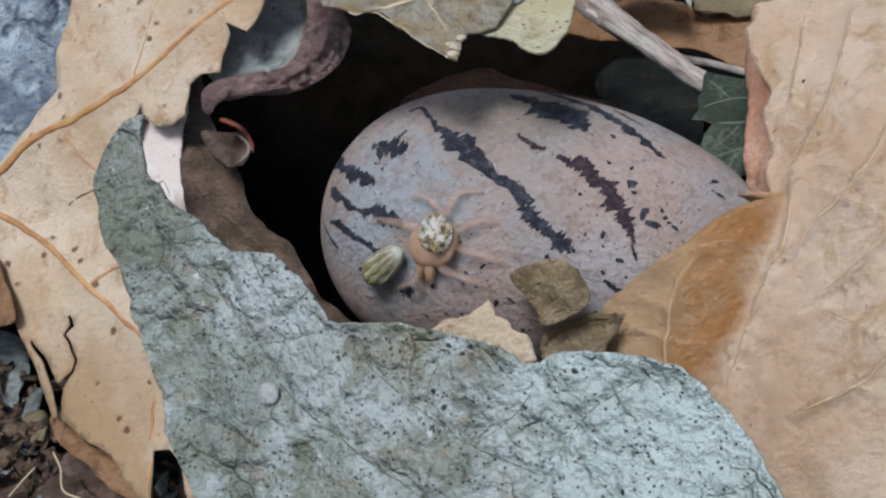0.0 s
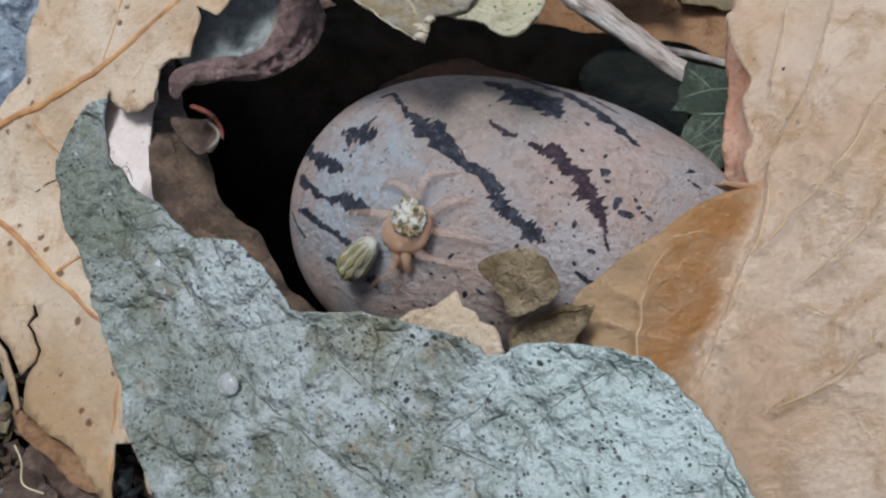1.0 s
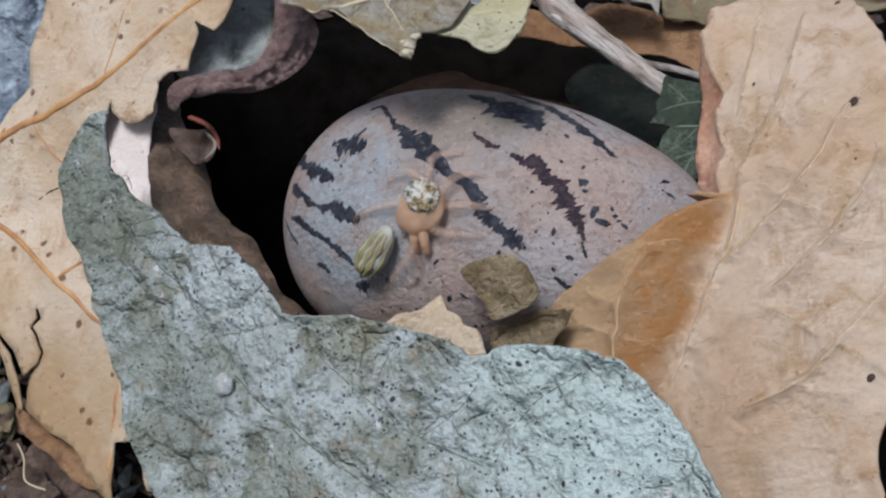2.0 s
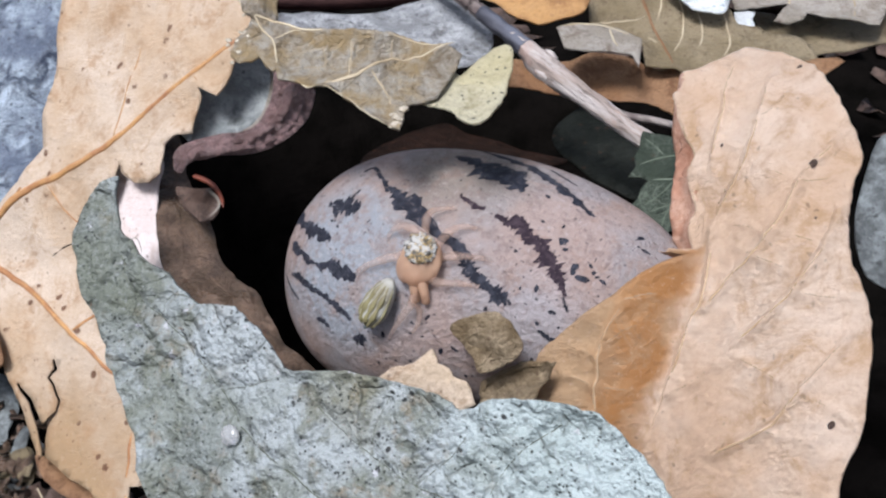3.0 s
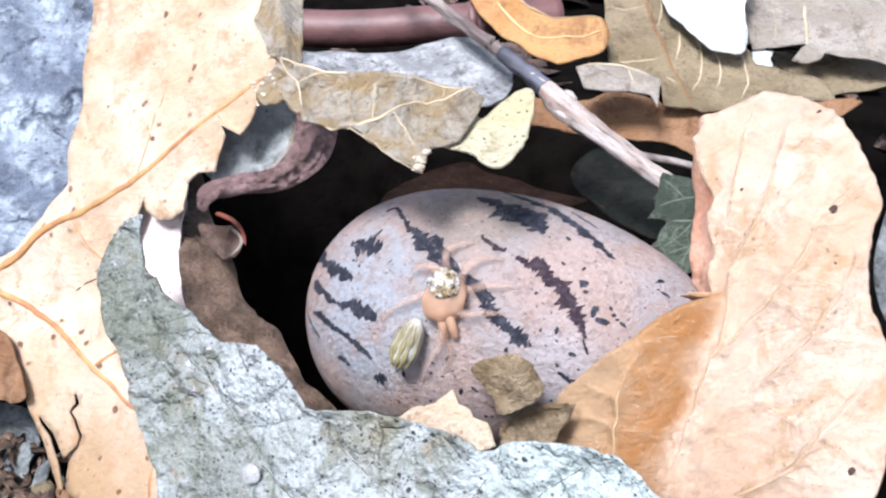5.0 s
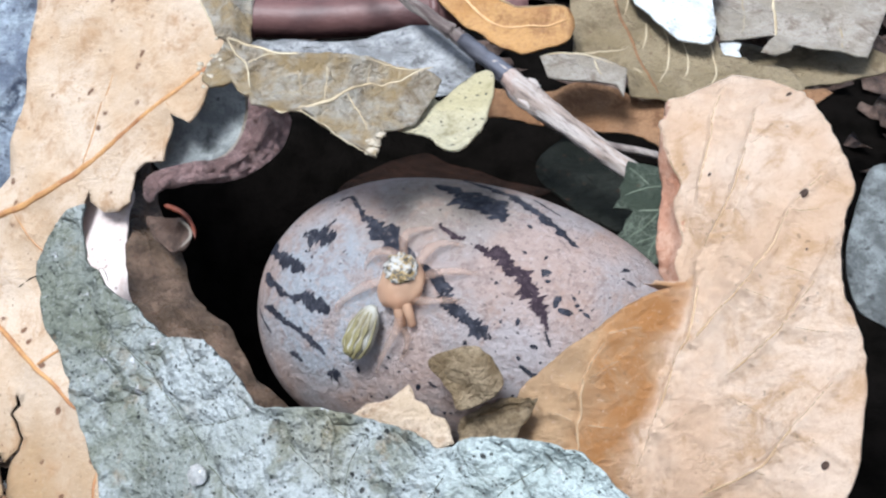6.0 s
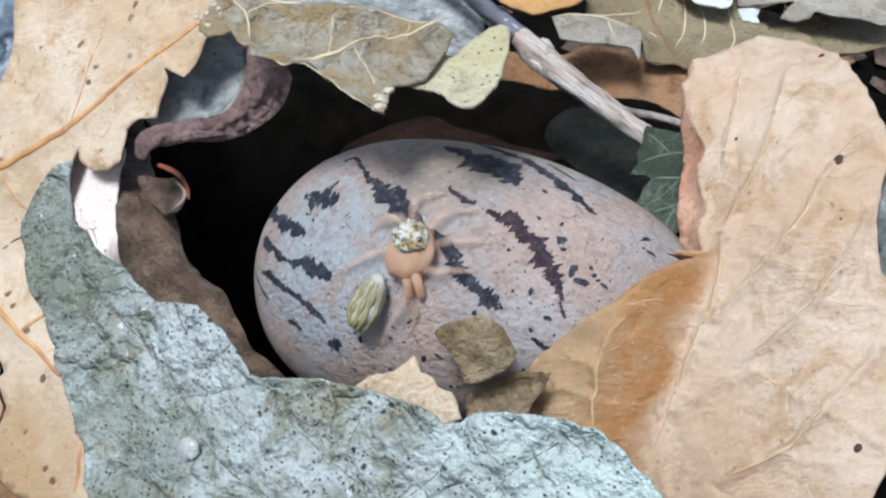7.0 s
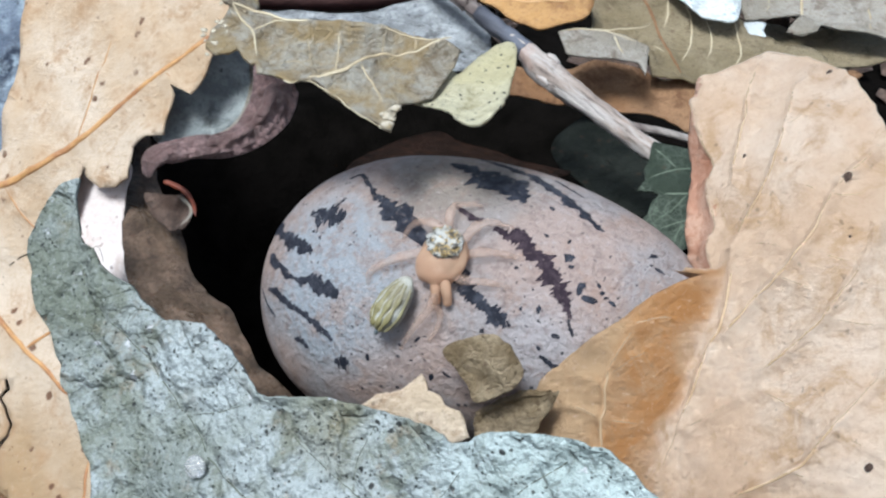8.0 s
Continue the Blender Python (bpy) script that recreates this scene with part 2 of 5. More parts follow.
GREEN = green_leaf_material()
GREEN_RIB = plain("dark_sunken_rib", (0.06, 0.064, 0.05), (0.13, 0.14, 0.11), 0.8, 2.5, 0.5, 0.1)
# the lower end is browner, with the shade of its bend painted in
TAN = dead_leaf("tan_leaf", (0.49, 0.355, 0.235), (0.59, 0.48, 0.375), (0.36, 0.215, 0.11), vein=(0.34, 0.23, 0.13), vein_amount=0.2, speck=0.95, speck_colour=(0.13, 0.06, 0.03), speck_size=0.5, bump=0.7, through_light=0.12, blotch=0.08, grainy=0.4, cover=0.45, quilt=0.08, wrinkle=0.35, stain_shade=(-1.5, -14.0, 19.0, (0.33, 0.215, 0.11)))
SCRAP = dead_leaf("brown_stained_scrap", (0.6, 0.47, 0.335), (0.7, 0.58, 0.45), (0.33, 0.2, 0.11), vein_amount=0.3, speck=0.6, bump=0.8, blotch=0.2, wrinkle=0.5)
MOULD = dead_leaf("cottony_grey_mould", (0.25, 0.27, 0.27), (0.46, 0.485, 0.475), (0.1, 0.11, 0.11), vein_amount=0.1, speck=0.95, speck_colour=(0.012, 0.012, 0.012), speck_size=0.3, blotch=0.35, bump=0.8, wrinkle=0.5)
ORANGE_RIB = plain("orange_rib", (0.43, 0.235, 0.09), (0.27, 0.12, 0.05), 0.45, 2.2, 0.6)
PALE = dead_leaf("pale_pink_leaf", (0.62, 0.53, 0.5), (0.7, 0.63, 0.61), (0.5, 0.39, 0.34), vein_amount=0.1, speck=0.6, bump=0.5, speck_size=0.8, cover=0.5, wrinkle=0.4)
RIGHT = dead_leaf("buff_leaf", (0.74, 0.53, 0.37), (0.84, 0.67, 0.53), (0.57, 0.36, 0.2), vein=(0.54, 0.35, 0.2), vein_amount=0.2, cell=0.36, speck=0.5, speck_colour=(0.2, 0.12, 0.07), speck_size=1.1, bump=1.0, through_light=0.22, blotch=0.09, grainy=0.35, cover=0.54, quilt=0.0, wrinkle=0.62, stain_shade=(-2.0, 3.4, 6.0, (0.52, 0.33, 0.17)),
                  flap=(((-5.2, -5.4), (-0.875, 0.485)), ((-2.2, 0.4), (0.387, -0.922)), (0.52, 0.225, 0.055), (0.55, 0.36, 0.2)))
RIGHT_RIB = plain("buff_rib", (0.44, 0.315, 0.2), (0.34, 0.225, 0.125), 0.6, 1.0, 0.5)
MARGIN = dead_leaf("reddish_bent_margin", (0.62, 0.33, 0.22), (0.7, 0.46, 0.34), (0.46, 0.19, 0.1), vein_amount=0.2, speck=0.3, bump=0.9, through_light=0.25, blotch=0.2, wrinkle=0.5)
FLAP_RIB = plain("pale_tan_rib", (0.58, 0.38, 0.2), (0.46, 0.27, 0.12), 0.6, 1.0, 0.5)
BROWN = dead_leaf("dark_brown_leaf", (0.07, 0.043, 0.032), (0.17, 0.115, 0.09), (0.022, 0.014, 0.011), vein_amount=0.5, speck=0.4, rough=0.42, bump=1.0, through_light=0.02, blotch=0.3, specular=0.3)
STRIP = dead_leaf("russet_leaf", (0.24, 0.125, 0.06), (0.32, 0.185, 0.1), (0.13, 0.06, 0.03), vein_amount=0.4, speck=0.3, bump=0.8, specular=0.25)
GREY = dead_leaf("grey_mould_leaf", (0.12, 0.13, 0.13), (0.31, 0.34, 0.34), (0.045, 0.045, 0.045), vein_amount=0.3, speck=0.6, speck_colour=(0.015, 0.015, 0.015), blotch=0.4, bump=0.9)
PINK_ROLL = dead_leaf("pinkish_brown_roll", (0.16, 0.098, 0.09), (0.31, 0.2, 0.19), (0.05, 0.028, 0.026), vein_amount=0.5, speck=0.5, rough=0.4, bump=1.0, blotch=0.5, through_light=0.02, specular=0.5, quilt=0.2)
RED_RIM = plain("red_rim", (0.15, 0.035, 0.016), (0.06, 0.018, 0.012), 0.5, 1.2)
OLIVE_DRY = dead_leaf("olive_dry_leaf", (0.36, 0.265, 0.14), (0.44, 0.405, 0.345), (0.15, 0.1, 0.045), vein=(0.46, 0.39, 0.27), vein_amount=0.5, cell=0.42, speck=0.4, speck_size=1.1, bump=0.9, through_light=0.25, blotch=0.3, quilt=0.2, grainy=0.5)
PALE_RIB = plain("straw_rib", (0.45, 0.385, 0.27), (0.32, 0.25, 0.155), 0.6, 1.2, 0.4)
YELLOWED = dead_leaf("yellowed_speckled_leaf", (0.54, 0.48, 0.29), (0.62, 0.57, 0.4), (0.33, 0.28, 0.15), vein_amount=0.15, speck=1.0, speck_colour=(0.035, 0.035, 0.03), speck_size=1.3, bump=0.9, cover=0.26, grainy=0.35, stain_shade=(-3.2, -0.8, 4.5, (0.36, 0.375, 0.32)))
FERN = dead_leaf("fresh_green_leaf", (0.04, 0.052, 0.037), (0.065, 0.08, 0.06), (0.018, 0.025, 0.018), vein=(0.17, 0.2, 0.155), vein_amount=0.7, cell=0.6, speck=0.2, rough=0.5, bump=0.9, through_light=0.03, specular=0.2)
FERN_RIB = plain("pale_green_rib", (0.12, 0.145, 0.105), (0.07, 0.09, 0.06), 0.5, 2.0)
# green taken almost to black to stand for the shade behind the seed
DARK_GREEN = dead_leaf("shade_dark_green", (0.008, 0.0095, 0.0075), (0.018, 0.02, 0.016), (0.004, 0.005, 0.004), vein=(0.03, 0.033, 0.028), vein_amount=0.5, speck=0.3, through_light=0.01, specular=0.1, bump=0.9)
OLIVE = dead_leaf("olive_leaf", (0.22, 0.17, 0.095), (0.3, 0.24, 0.15), (0.12, 0.085, 0.045), vein_amount=0.25, speck=0.5, bump=0.9)
BLEACHED = dead_leaf("bleached_leaf", (0.55, 0.57, 0.57), (0.7, 0.73, 0.73), (0.33, 0.34, 0.34), vein=(0.2, 0.27, 0.3), vein_amount=0.3, speck=0.6, speck_colour=(0.12, 0.2, 0.24), blotch=0.2, bump=0.6)
BLUISH = dead_leaf("grey_blue_leaf", (0.24, 0.245, 0.25), (0.5, 0.51, 0.52), (0.09, 0.085, 0.08), vein=(0.08, 0.09, 0.11), vein_amount=0.5, cell=0.15, speck=0.6, speck_colour=(0.03, 0.035, 0.05), blotch=0.25, bump=0.9)
LINING = dead_leaf("rusty_damp_leaf", (0.105, 0.07, 0.046), (0.23, 0.155, 0.11), (0.032, 0.02, 0.014), vein_amount=0.4, speck=0.6, rough=0.34, bump=1.1, through_light=0.02, blotch=0.35, specular=0.4, quilt=0.1, wrinkle=0.6)
GOLD = dead_leaf("amber_leaf", (0.33, 0.165, 0.05), (0.44, 0.25, 0.095), (0.2, 0.085, 0.03), vein_amount=0.3, speck=0.2, rough=0.4)
ASH = dead_leaf("ash_pale_leaf", (0.3, 0.262, 0.21), (0.42, 0.38, 0.33), (0.15, 0.11, 0.075), vein_amount=0.3, speck=0.5, blotch=0.14, bump=0.9)
SLATE = dead_leaf("slate_grey_leaf", (0.15, 0.18, 0.24), (0.5, 0.58, 0.66), (0.045, 0.045, 0.06), vein=(0.02, 0.03, 0.06), vein_amount=0.9, cell=0.09, speck=0.7, speck_colour=(0.02, 0.02, 0.03), bump=1.0, blotch=0.13, rough=0.36)
# blacker than damp soil: the colour carries the shade of the hollow
SOIL = plain("shade_dark_soil", (0.004, 0.0033, 0.0028), (0.0015, 0.0013, 0.001), 0.95, 1.2, 1.0, 0.02)
TWIG = plain("weathered_twig", (0.36, 0.32, 0.29), (0.1, 0.075, 0.07), 0.75, 3.0, 1.2, streak=(1, 1, 0.14), specular=0.2)
BARE_TWIG = twig_material()
STAIN = plain("blue_grey_stain", (0.1, 0.105, 0.13), (0.04, 0.04, 0.05), 0.6, 2.0, 0.8, streak=(1, 1, 0.15), specular=0.3)
STEM = plain("purple_stem", (0.13, 0.065, 0.06), (0.07, 0.035, 0.035), 0.5, 1.0, 0.4)
HUSK = dead_leaf("olive_husk", (0.17, 0.12, 0.065), (0.36, 0.28, 0.18), (0.08, 0.052, 0.028), vein_amount=0.3, cell=0.6, speck=0.5, speck_size=1.2, bump=0.9, blotch=0.3, specular=0.3, quilt=0.2)
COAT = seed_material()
MARK = marking_material("blue_black_marking", (0.012, 0.013, 0.02), (0.04, 0.042, 0.055))
WINE = marking_material("wine_black_marking", (0.02, 0.012, 0.018), (0.05, 0.034, 0.042))
FLESH = plain("orange_spider_skin", (0.64, 0.42, 0.28), (0.52, 0.31, 0.2), 0.35, 1.2, 0.4, through_light=0.35, clear=0.3)
LEG = plain("clear_pinkish_leg", (0.6, 0.43, 0.34), (0.42, 0.27, 0.19), 0.3, 2.0, 0.15, through_light=0.3, clear=0.76)
def scale_material():
    """Silvery scales with yellowish and black gaps."""
    n = Nodes("silvery_scales")
    colour = n.mix(n.ramp(n.noise(1.5, 5, 0.7), 0.46, 0.58), (0.44, 0.43, 0.4), (0.36, 0.25, 0.1))
    colour = n.mix(n.ramp(n.noise(2.2, 5, 0.7), 0.5, 0.57, 0, 0.9), colour, (0.06, 0.055, 0.05))
    return n.finish(colour, 0.4, n.noise(2.0, 5, 0.7), 0.9, 0.4)


WHITE = scale_material()
CREAM = plain("cream_band", (0.4, 0.395, 0.35), (0.25, 0.225, 0.16), 0.4, 4.0, 0.6, clear=0.12)
MOSS = plain("olive_band", (0.21, 0.185, 0.085), (0.13, 0.11, 0.055), 0.4, 4.0, 0.3)
# russet cut down to near-black, with the shade over the seed in it
SHADED = dead_leaf("shade_dark_leaf", (0.015, 0.008, 0.0055), (0.03, 0.015, 0.01), (0.007, 0.0045, 0.0035), vein_amount=0.4, speck=0.3, bump=0.9, through_light=0.02, blotch=0.25, specular=0.06)
CRUMB = plain("white_mould", (0.44, 0.39, 0.31), (0.24, 0.19, 0.12), 0.7, 3.0, 0.8, 0.2)
RIDGE = plain("tan_ridge", (0.3, 0.215, 0.125), (0.18, 0.12, 0.065), 0.6, 1.5, 0.5, 0.2)
INK = plain("crack_shadow", (0.012, 0.009, 0.007), (0.02, 0.015, 0.01), 0.9, 2.0, 0.2, 0.1)
EYE = plain("black_eye", (0.01, 0.01, 0.01), (0.02, 0.02, 0.02), 0.08, 1.0, 0.0, 0.6)
SPIN = plain("grey_spinneret", (0.1, 0.12, 0.13), (0.05, 0.06, 0.065), 0.5, 2.0)


# ---- building ----
def mesh_object(name, verts, faces, material, parent=None, label=""):
    me = bpy.data.meshes.new(name)
    me.from_pydata(verts, [], faces)
    me.validate()
    me.polygons.foreach_set("use_smooth", [True] * len(me.polygons))
    me.materials.append(material)
    me.update()
    ob = new(name, me)
    if parent is not None:
        ob.parent = parent
    return tagged(ob, label) if label else ob


def spline(points, closed, steps):
    """A smooth curve through the points (Catmull-Rom)."""
    p = np.array(points, float)
    n = len(p)
    out = []
    for i in range(n if closed else n - 1):
        a, b, c, d = (p[(i + k) % n] if closed else p[min(max(i + k, 0), n - 1)] for k in (-1, 0, 1, 2))
        for s in range(steps):
            t = s / steps
            out.append(0.5 * (2 * b + (c - a) * t + (2 * a - 5 * b + 4 * c - d) * t * t + (3 * b - a - 3 * c + d) * t ** 3))
    if not closed:
        out.append(p[-1])
    return out


def straight(points, gap):
    """The torn outline through the points, its sides cut into short steps."""
    p = np.array(points, float)
    out = []
    for a, b in zip(p, np.roll(p, -1, 0)):
        n = max(1, round(float(np.hypot(*(b - a))) / gap))
        out += [a + (b - a) * i / n for i in range(n)]
    return out


def wave(u, v, seed, size):
    return noise.noise(Vector((u / size + seed * 7.3, v / size - seed * 3.1, seed * 1.7)))


def blade_mesh(name, outline, bend, material, parent, step=1.2, ragged=0.12, thick=0.22, seed=0, label="", torn=False, curl=0.0, zones=(), creases=()):
    """A leaf blade: a ragged outline filled with a fine net, bent out of its plane, with real thickness. Millimetres."""
    edge = []
    for q in (straight(outline, 0.35) if torn else spline(outline, True, 5)):
        r = ragged * (wave(q[0], q[1], seed + 3, 0.7) + 0.8 * wave(q[0], q[1], seed + 5, 2.2))
        edge.append(Vector((q[0] + r, q[1] + 0.8 * r)))
    xs, ys = [q.x for q in edge], [q.y for q in edge]
    inner, rng = [], random.Random(seed)
    y = min(ys)
    while y < max(ys):
        x = min(xs)
        while x < max(xs):
            inner.append(Vector((x + rng.uniform(-0.3, 0.3) * step, y + rng.uniform(-0.3, 0.3) * step)))
            x += step
        y += step
    for line in creases:
        fine = [Vector(q) for q in spline(line, False, 10)]
        for a, b in zip(fine, fine[1:]):
            side = (b - a).normalized().orthogonal() if (b - a).length > 1e-4 else Vector((0, 1))
            inner += [a, a + side * 0.22, a - side * 0.22, a + side * 0.5, a - side * 0.5]
    pts, _, faces, *_ = geometry.delaunay_2d_cdt(edge + inner, [], [list(range(len(edge)))], 1, 1e-4)
    top = [Vector((q.x, q.y, bend(q.x, q.y))) for q in pts]
    if curl:
        rim = beside([[tuple(q) for q in edge] + [tuple(edge[0])]])
        for q in top:
            q.z += curl * (0.6 + 1.6 * wave(q.x, q.y, seed + 12, 4.0)) * math.exp(-(rim(q.x, q.y) / 0.7) ** 2)
    count = len(top)
    faces = [list(f) if (pts[f[1]] - pts[f[0]]).cross(pts[f[2]] - pts[f[0]]) > 0 else list(f)[::-1] for f in faces]
    sides = {}
    for f in faces:
        for a, b in zip(f, f[1:] + f[:1]):
            sides[(a, b)] = sides.get((a, b), 0) + 1
    border = [(a, b) for a, b in sides if (b, a) not in sides]
    verts = [q * MM for q in top] + [(q - Vector((0, 0, thick))) * MM for q in top]
    every = faces + [[i + count for i in f[::-1]] for f in faces] + [[b, a, a + count, b + count] for a, b in border]
    ob = mesh_object(name, verts, every, material, parent, label)
    for number, (extra, test) in enumerate(zones):
        ob.data.materials.append(extra)
        for p in ob.data.polygons:
            c = sum((ob.data.vertices[i].co for i in p.vertices), Vector()) / len(p.vertices) / MM
            if test(c.x, c.y):
                p.material_index = number + 1
    return ob


def tube(path, radii, sides=8, flat=1.0):
    """Vertices and faces of a closed tube along a path."""
    verts, faces = [], []
    n = len(path)
    up = Vector((0, 0, 1))
    for i, q in enumerate(path):
        way = (path[min(i + 1, n - 1)] - path[max(i - 1, 0)]).normalized()
        side = way.cross(up)
        side = side.normalized() if side.length > 1e-6 else Vector((1, 0, 0))
        rise = side.cross(way)
        for k in range(sides):
            a = 2 * math.pi * k / sides
            verts.append(q + (side * math.cos(a) + rise * math.sin(a) * flat) * radii[i])
    for i in range(n - 1):
        for k in range(sides):
            j = (k + 1) % sides
            faces.append([i * sides + k, i * sides + j, (i + 1) * sides + j, (i + 1) * sides + k])
    faces += [list(range(sides))[::-1], [(n - 1) * sides + k for k in range(sides)]]
    return verts, faces


def rib_mesh(name, line, w0, w1, bend, material, parent, sunk=0.35, seed=0):
    """A leaf rib: a tapering half-sunk cord that follows the bent blade."""
    pts = [Vector((q[0] + 0.1 * wave(q[0], q[1], seed, 1.5), q[1] + 0.1 * wave(q[1], q[0], seed + 1, 1.5))) for q in spline(line, False, 8)]
    path = [Vector((q.x, q.y, bend(q.x, q.y) - sunk * w0 * 0.5)) for q in pts]
    n = len(path)
    radii = [(w0 + (w1 - w0) * i / (n - 1)) * 0.5 * (1 + 0.2 * wave(q.x, q.y, seed, 0.8)) * min(1.0, (i + 0.4) / 4, (n - 0.6 - i) / 4) for i, q in enumerate(path)]
    verts, faces = tube([q * MM for q in path], [r * MM for r in radii], 8, 0.8)
    return mesh_object(name, verts, faces, material, parent)


def beside(lines):
    """The distance from a point to the nearest of some lines, in the plane of a leaf."""
    a = np.array([q[:2] for line in lines for q in line[:-1]], float)
    d = np.array([q[:2] for line in lines for q in line[1:]], float) - a
    long = np.maximum((d * d).sum(1), 1e-9)

    def far(u, v):
        w = np.array((u, v)) - a
        s = np.clip((w * d).sum(1) / long, 0, 1)
        return float(np.sqrt((((w - d * s[:, None]) ** 2).sum(1)).min()))

    return far


def dip(line, width, depth):
    """A bend of a leaf along a line: depth below (minus) or above its plane, easing out over the width."""
    far = beside([spline(line, False, 4)])
    return lambda u, v: depth * math.exp(-(far(u, v) / width) ** 2)


def beyond(line, slope, side=1):
    """A margin bent back: past the line, the blade falls away."""
    far, pts = beside([spline(line, False, 4)]), np.array(line, float)

    def bend(u, v):
        k = int(np.argmin(((pts - (u, v)) ** 2).sum(1)))
        a, b = (pts[k], pts[k + 1]) if k + 1 < len(pts) else (pts[k - 1], pts[k])
        cross = (b[0] - a[0]) * (v - a[1]) - (b[1] - a[1]) * (u - a[0])
        return -slope * far(u, v) if cross * side > 0 else 0.0

    return bend


def dome(centre, across, along, height):
    """A blister on a leaf."""
    (cu, cv), = centre
    return lambda u, v: height * max(-1.0, 1 - ((u - cu) / across) ** 2 - ((v - cv) / along) ** 2)


def both(*bends):
    return lambda u, v: sum(b(u, v) for b in bends)


def leaf(name, place, outline, ribs, material, rib_material, label, bend=None, step=1.2, ragged=0.12, thick=0.22, seed=0, category="leaf",
         crumple=0.25, groove=0.0, groove_width=0.7, sunk=0.2, torn=False, thin=1.0, midrib=None, curl=0.0, zones=(), fine=0.0):
    """A leaf lying at its place: blade, midrib and veins."""
    shape = bend or (lambda u, v: 0.0)

    strong = [spline(line, False, 4) for w, _, line in ribs if w >= 0.35]
    weak = [spline(line, False, 4) for w, _, line in ribs if w < 0.35]
    ridges = [(amount, beside(lines)) for amount, lines in ((groove, strong), (groove * 0.35, weak)) if groove and lines]

    def surface(u, v):
        raised = sum(amount * math.exp(-(far(u, v) / groove_width) ** 2) for amount, far in ridges)
        return shape(u, v) + raised + crumple * (wave(u, v, seed, 6.0) + 0.5 * wave(u, v, seed + 9, 2.3) + 0.22 * wave(u, v, seed + 4, 1.0)) + fine * wave(u, v, seed + 2, 0.55)

    thing = new(name)
    thing.matrix_world = place
    tagged(thing, label, category)
    blade_mesh("blade", outline, surface, material, thing, step, ragged, thick, seed, torn=torn, curl=curl, zones=zones, creases=[line for _, _, line in ribs] if groove else ())
    for i, (w0, w1, line) in enumerate(ribs):
        rib_mesh("midrib" if i == 0 else "vein", line, w0 * thin, w1 * thin, surface, midrib if midrib and i == 0 else rib_material, thing, sunk, seed + i)
    return thing, surface


def ball(radius, stretch=(1, 1, 1), segments=24, rings=16, shape=None):
    verts, faces = [], []
    for i in range(rings + 1):
        a = math.pi * i / rings
        for k in range(segments):
            b = 2 * math.pi * k / segments
            q = Vector((math.sin(a) * math.cos(b), math.sin(a) * math.sin(b), math.cos(a)))
            s = shape(q) if shape else 1.0
            verts.append(Vector((q.x * stretch[0], q.y * stretch[1], q.z * stretch[2])) * radius * s)
    for i in range(rings):
        for k in range(segments):
            j = (k + 1) % segments
            faces.append([i * segments + k, (i + 1) * segments + k, (i + 1) * segments + j, i * segments + j])
    return verts, faces


# ---- the ground ----
SEED_PLACE, SEED_A, SEED_B, SEED_TAPER = pose(0.0056, 0.0637, 0.0184, 52.7, -16.2, -19.4), 0.01777, 0.01059, 0.190
SEED_AT = SEED_PLACE.translation


GROUND = 0.014


def ground_height(x, y):
    far = math.hypot(x, y - 0.08)
    mound = (SEED_AT.z - SEED_B + 0.0012 + GROUND) * math.exp(-(((x - SEED_AT.x) / 0.014) ** 2 + ((y - SEED_AT.y) / 0.011) ** 2))
    # sunk deep so that little daylight reaches the floor of the hollow
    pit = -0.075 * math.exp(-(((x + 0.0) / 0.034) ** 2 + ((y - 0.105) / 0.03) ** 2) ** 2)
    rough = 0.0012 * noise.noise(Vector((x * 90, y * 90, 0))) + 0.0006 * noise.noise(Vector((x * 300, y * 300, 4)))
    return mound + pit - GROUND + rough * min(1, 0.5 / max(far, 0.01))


def build_ground():
    xs = sorted({round(s * v, 5) for s in (-1, 1) for v in [i * 0.0015 for i in range(70)] + [0.12, 0.15, 0.2, 0.3, 0.6, 1.5, 5, 20, 60]})
    verts = [Vector((x, y + 0.08, ground_height(x, y + 0.08))) for y in xs for x in xs]
    n = len(xs)
    faces = [[j * n + i, j * n + i + 1, (j + 1) * n + i + 1, (j + 1) * n + i] for j in range(n - 1) for i in range(n - 1)]
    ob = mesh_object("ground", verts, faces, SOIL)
    tagged(ob, "damp soil under the leaf litter, coloured near-black for shade", "soil", kind="structure")


build_ground()


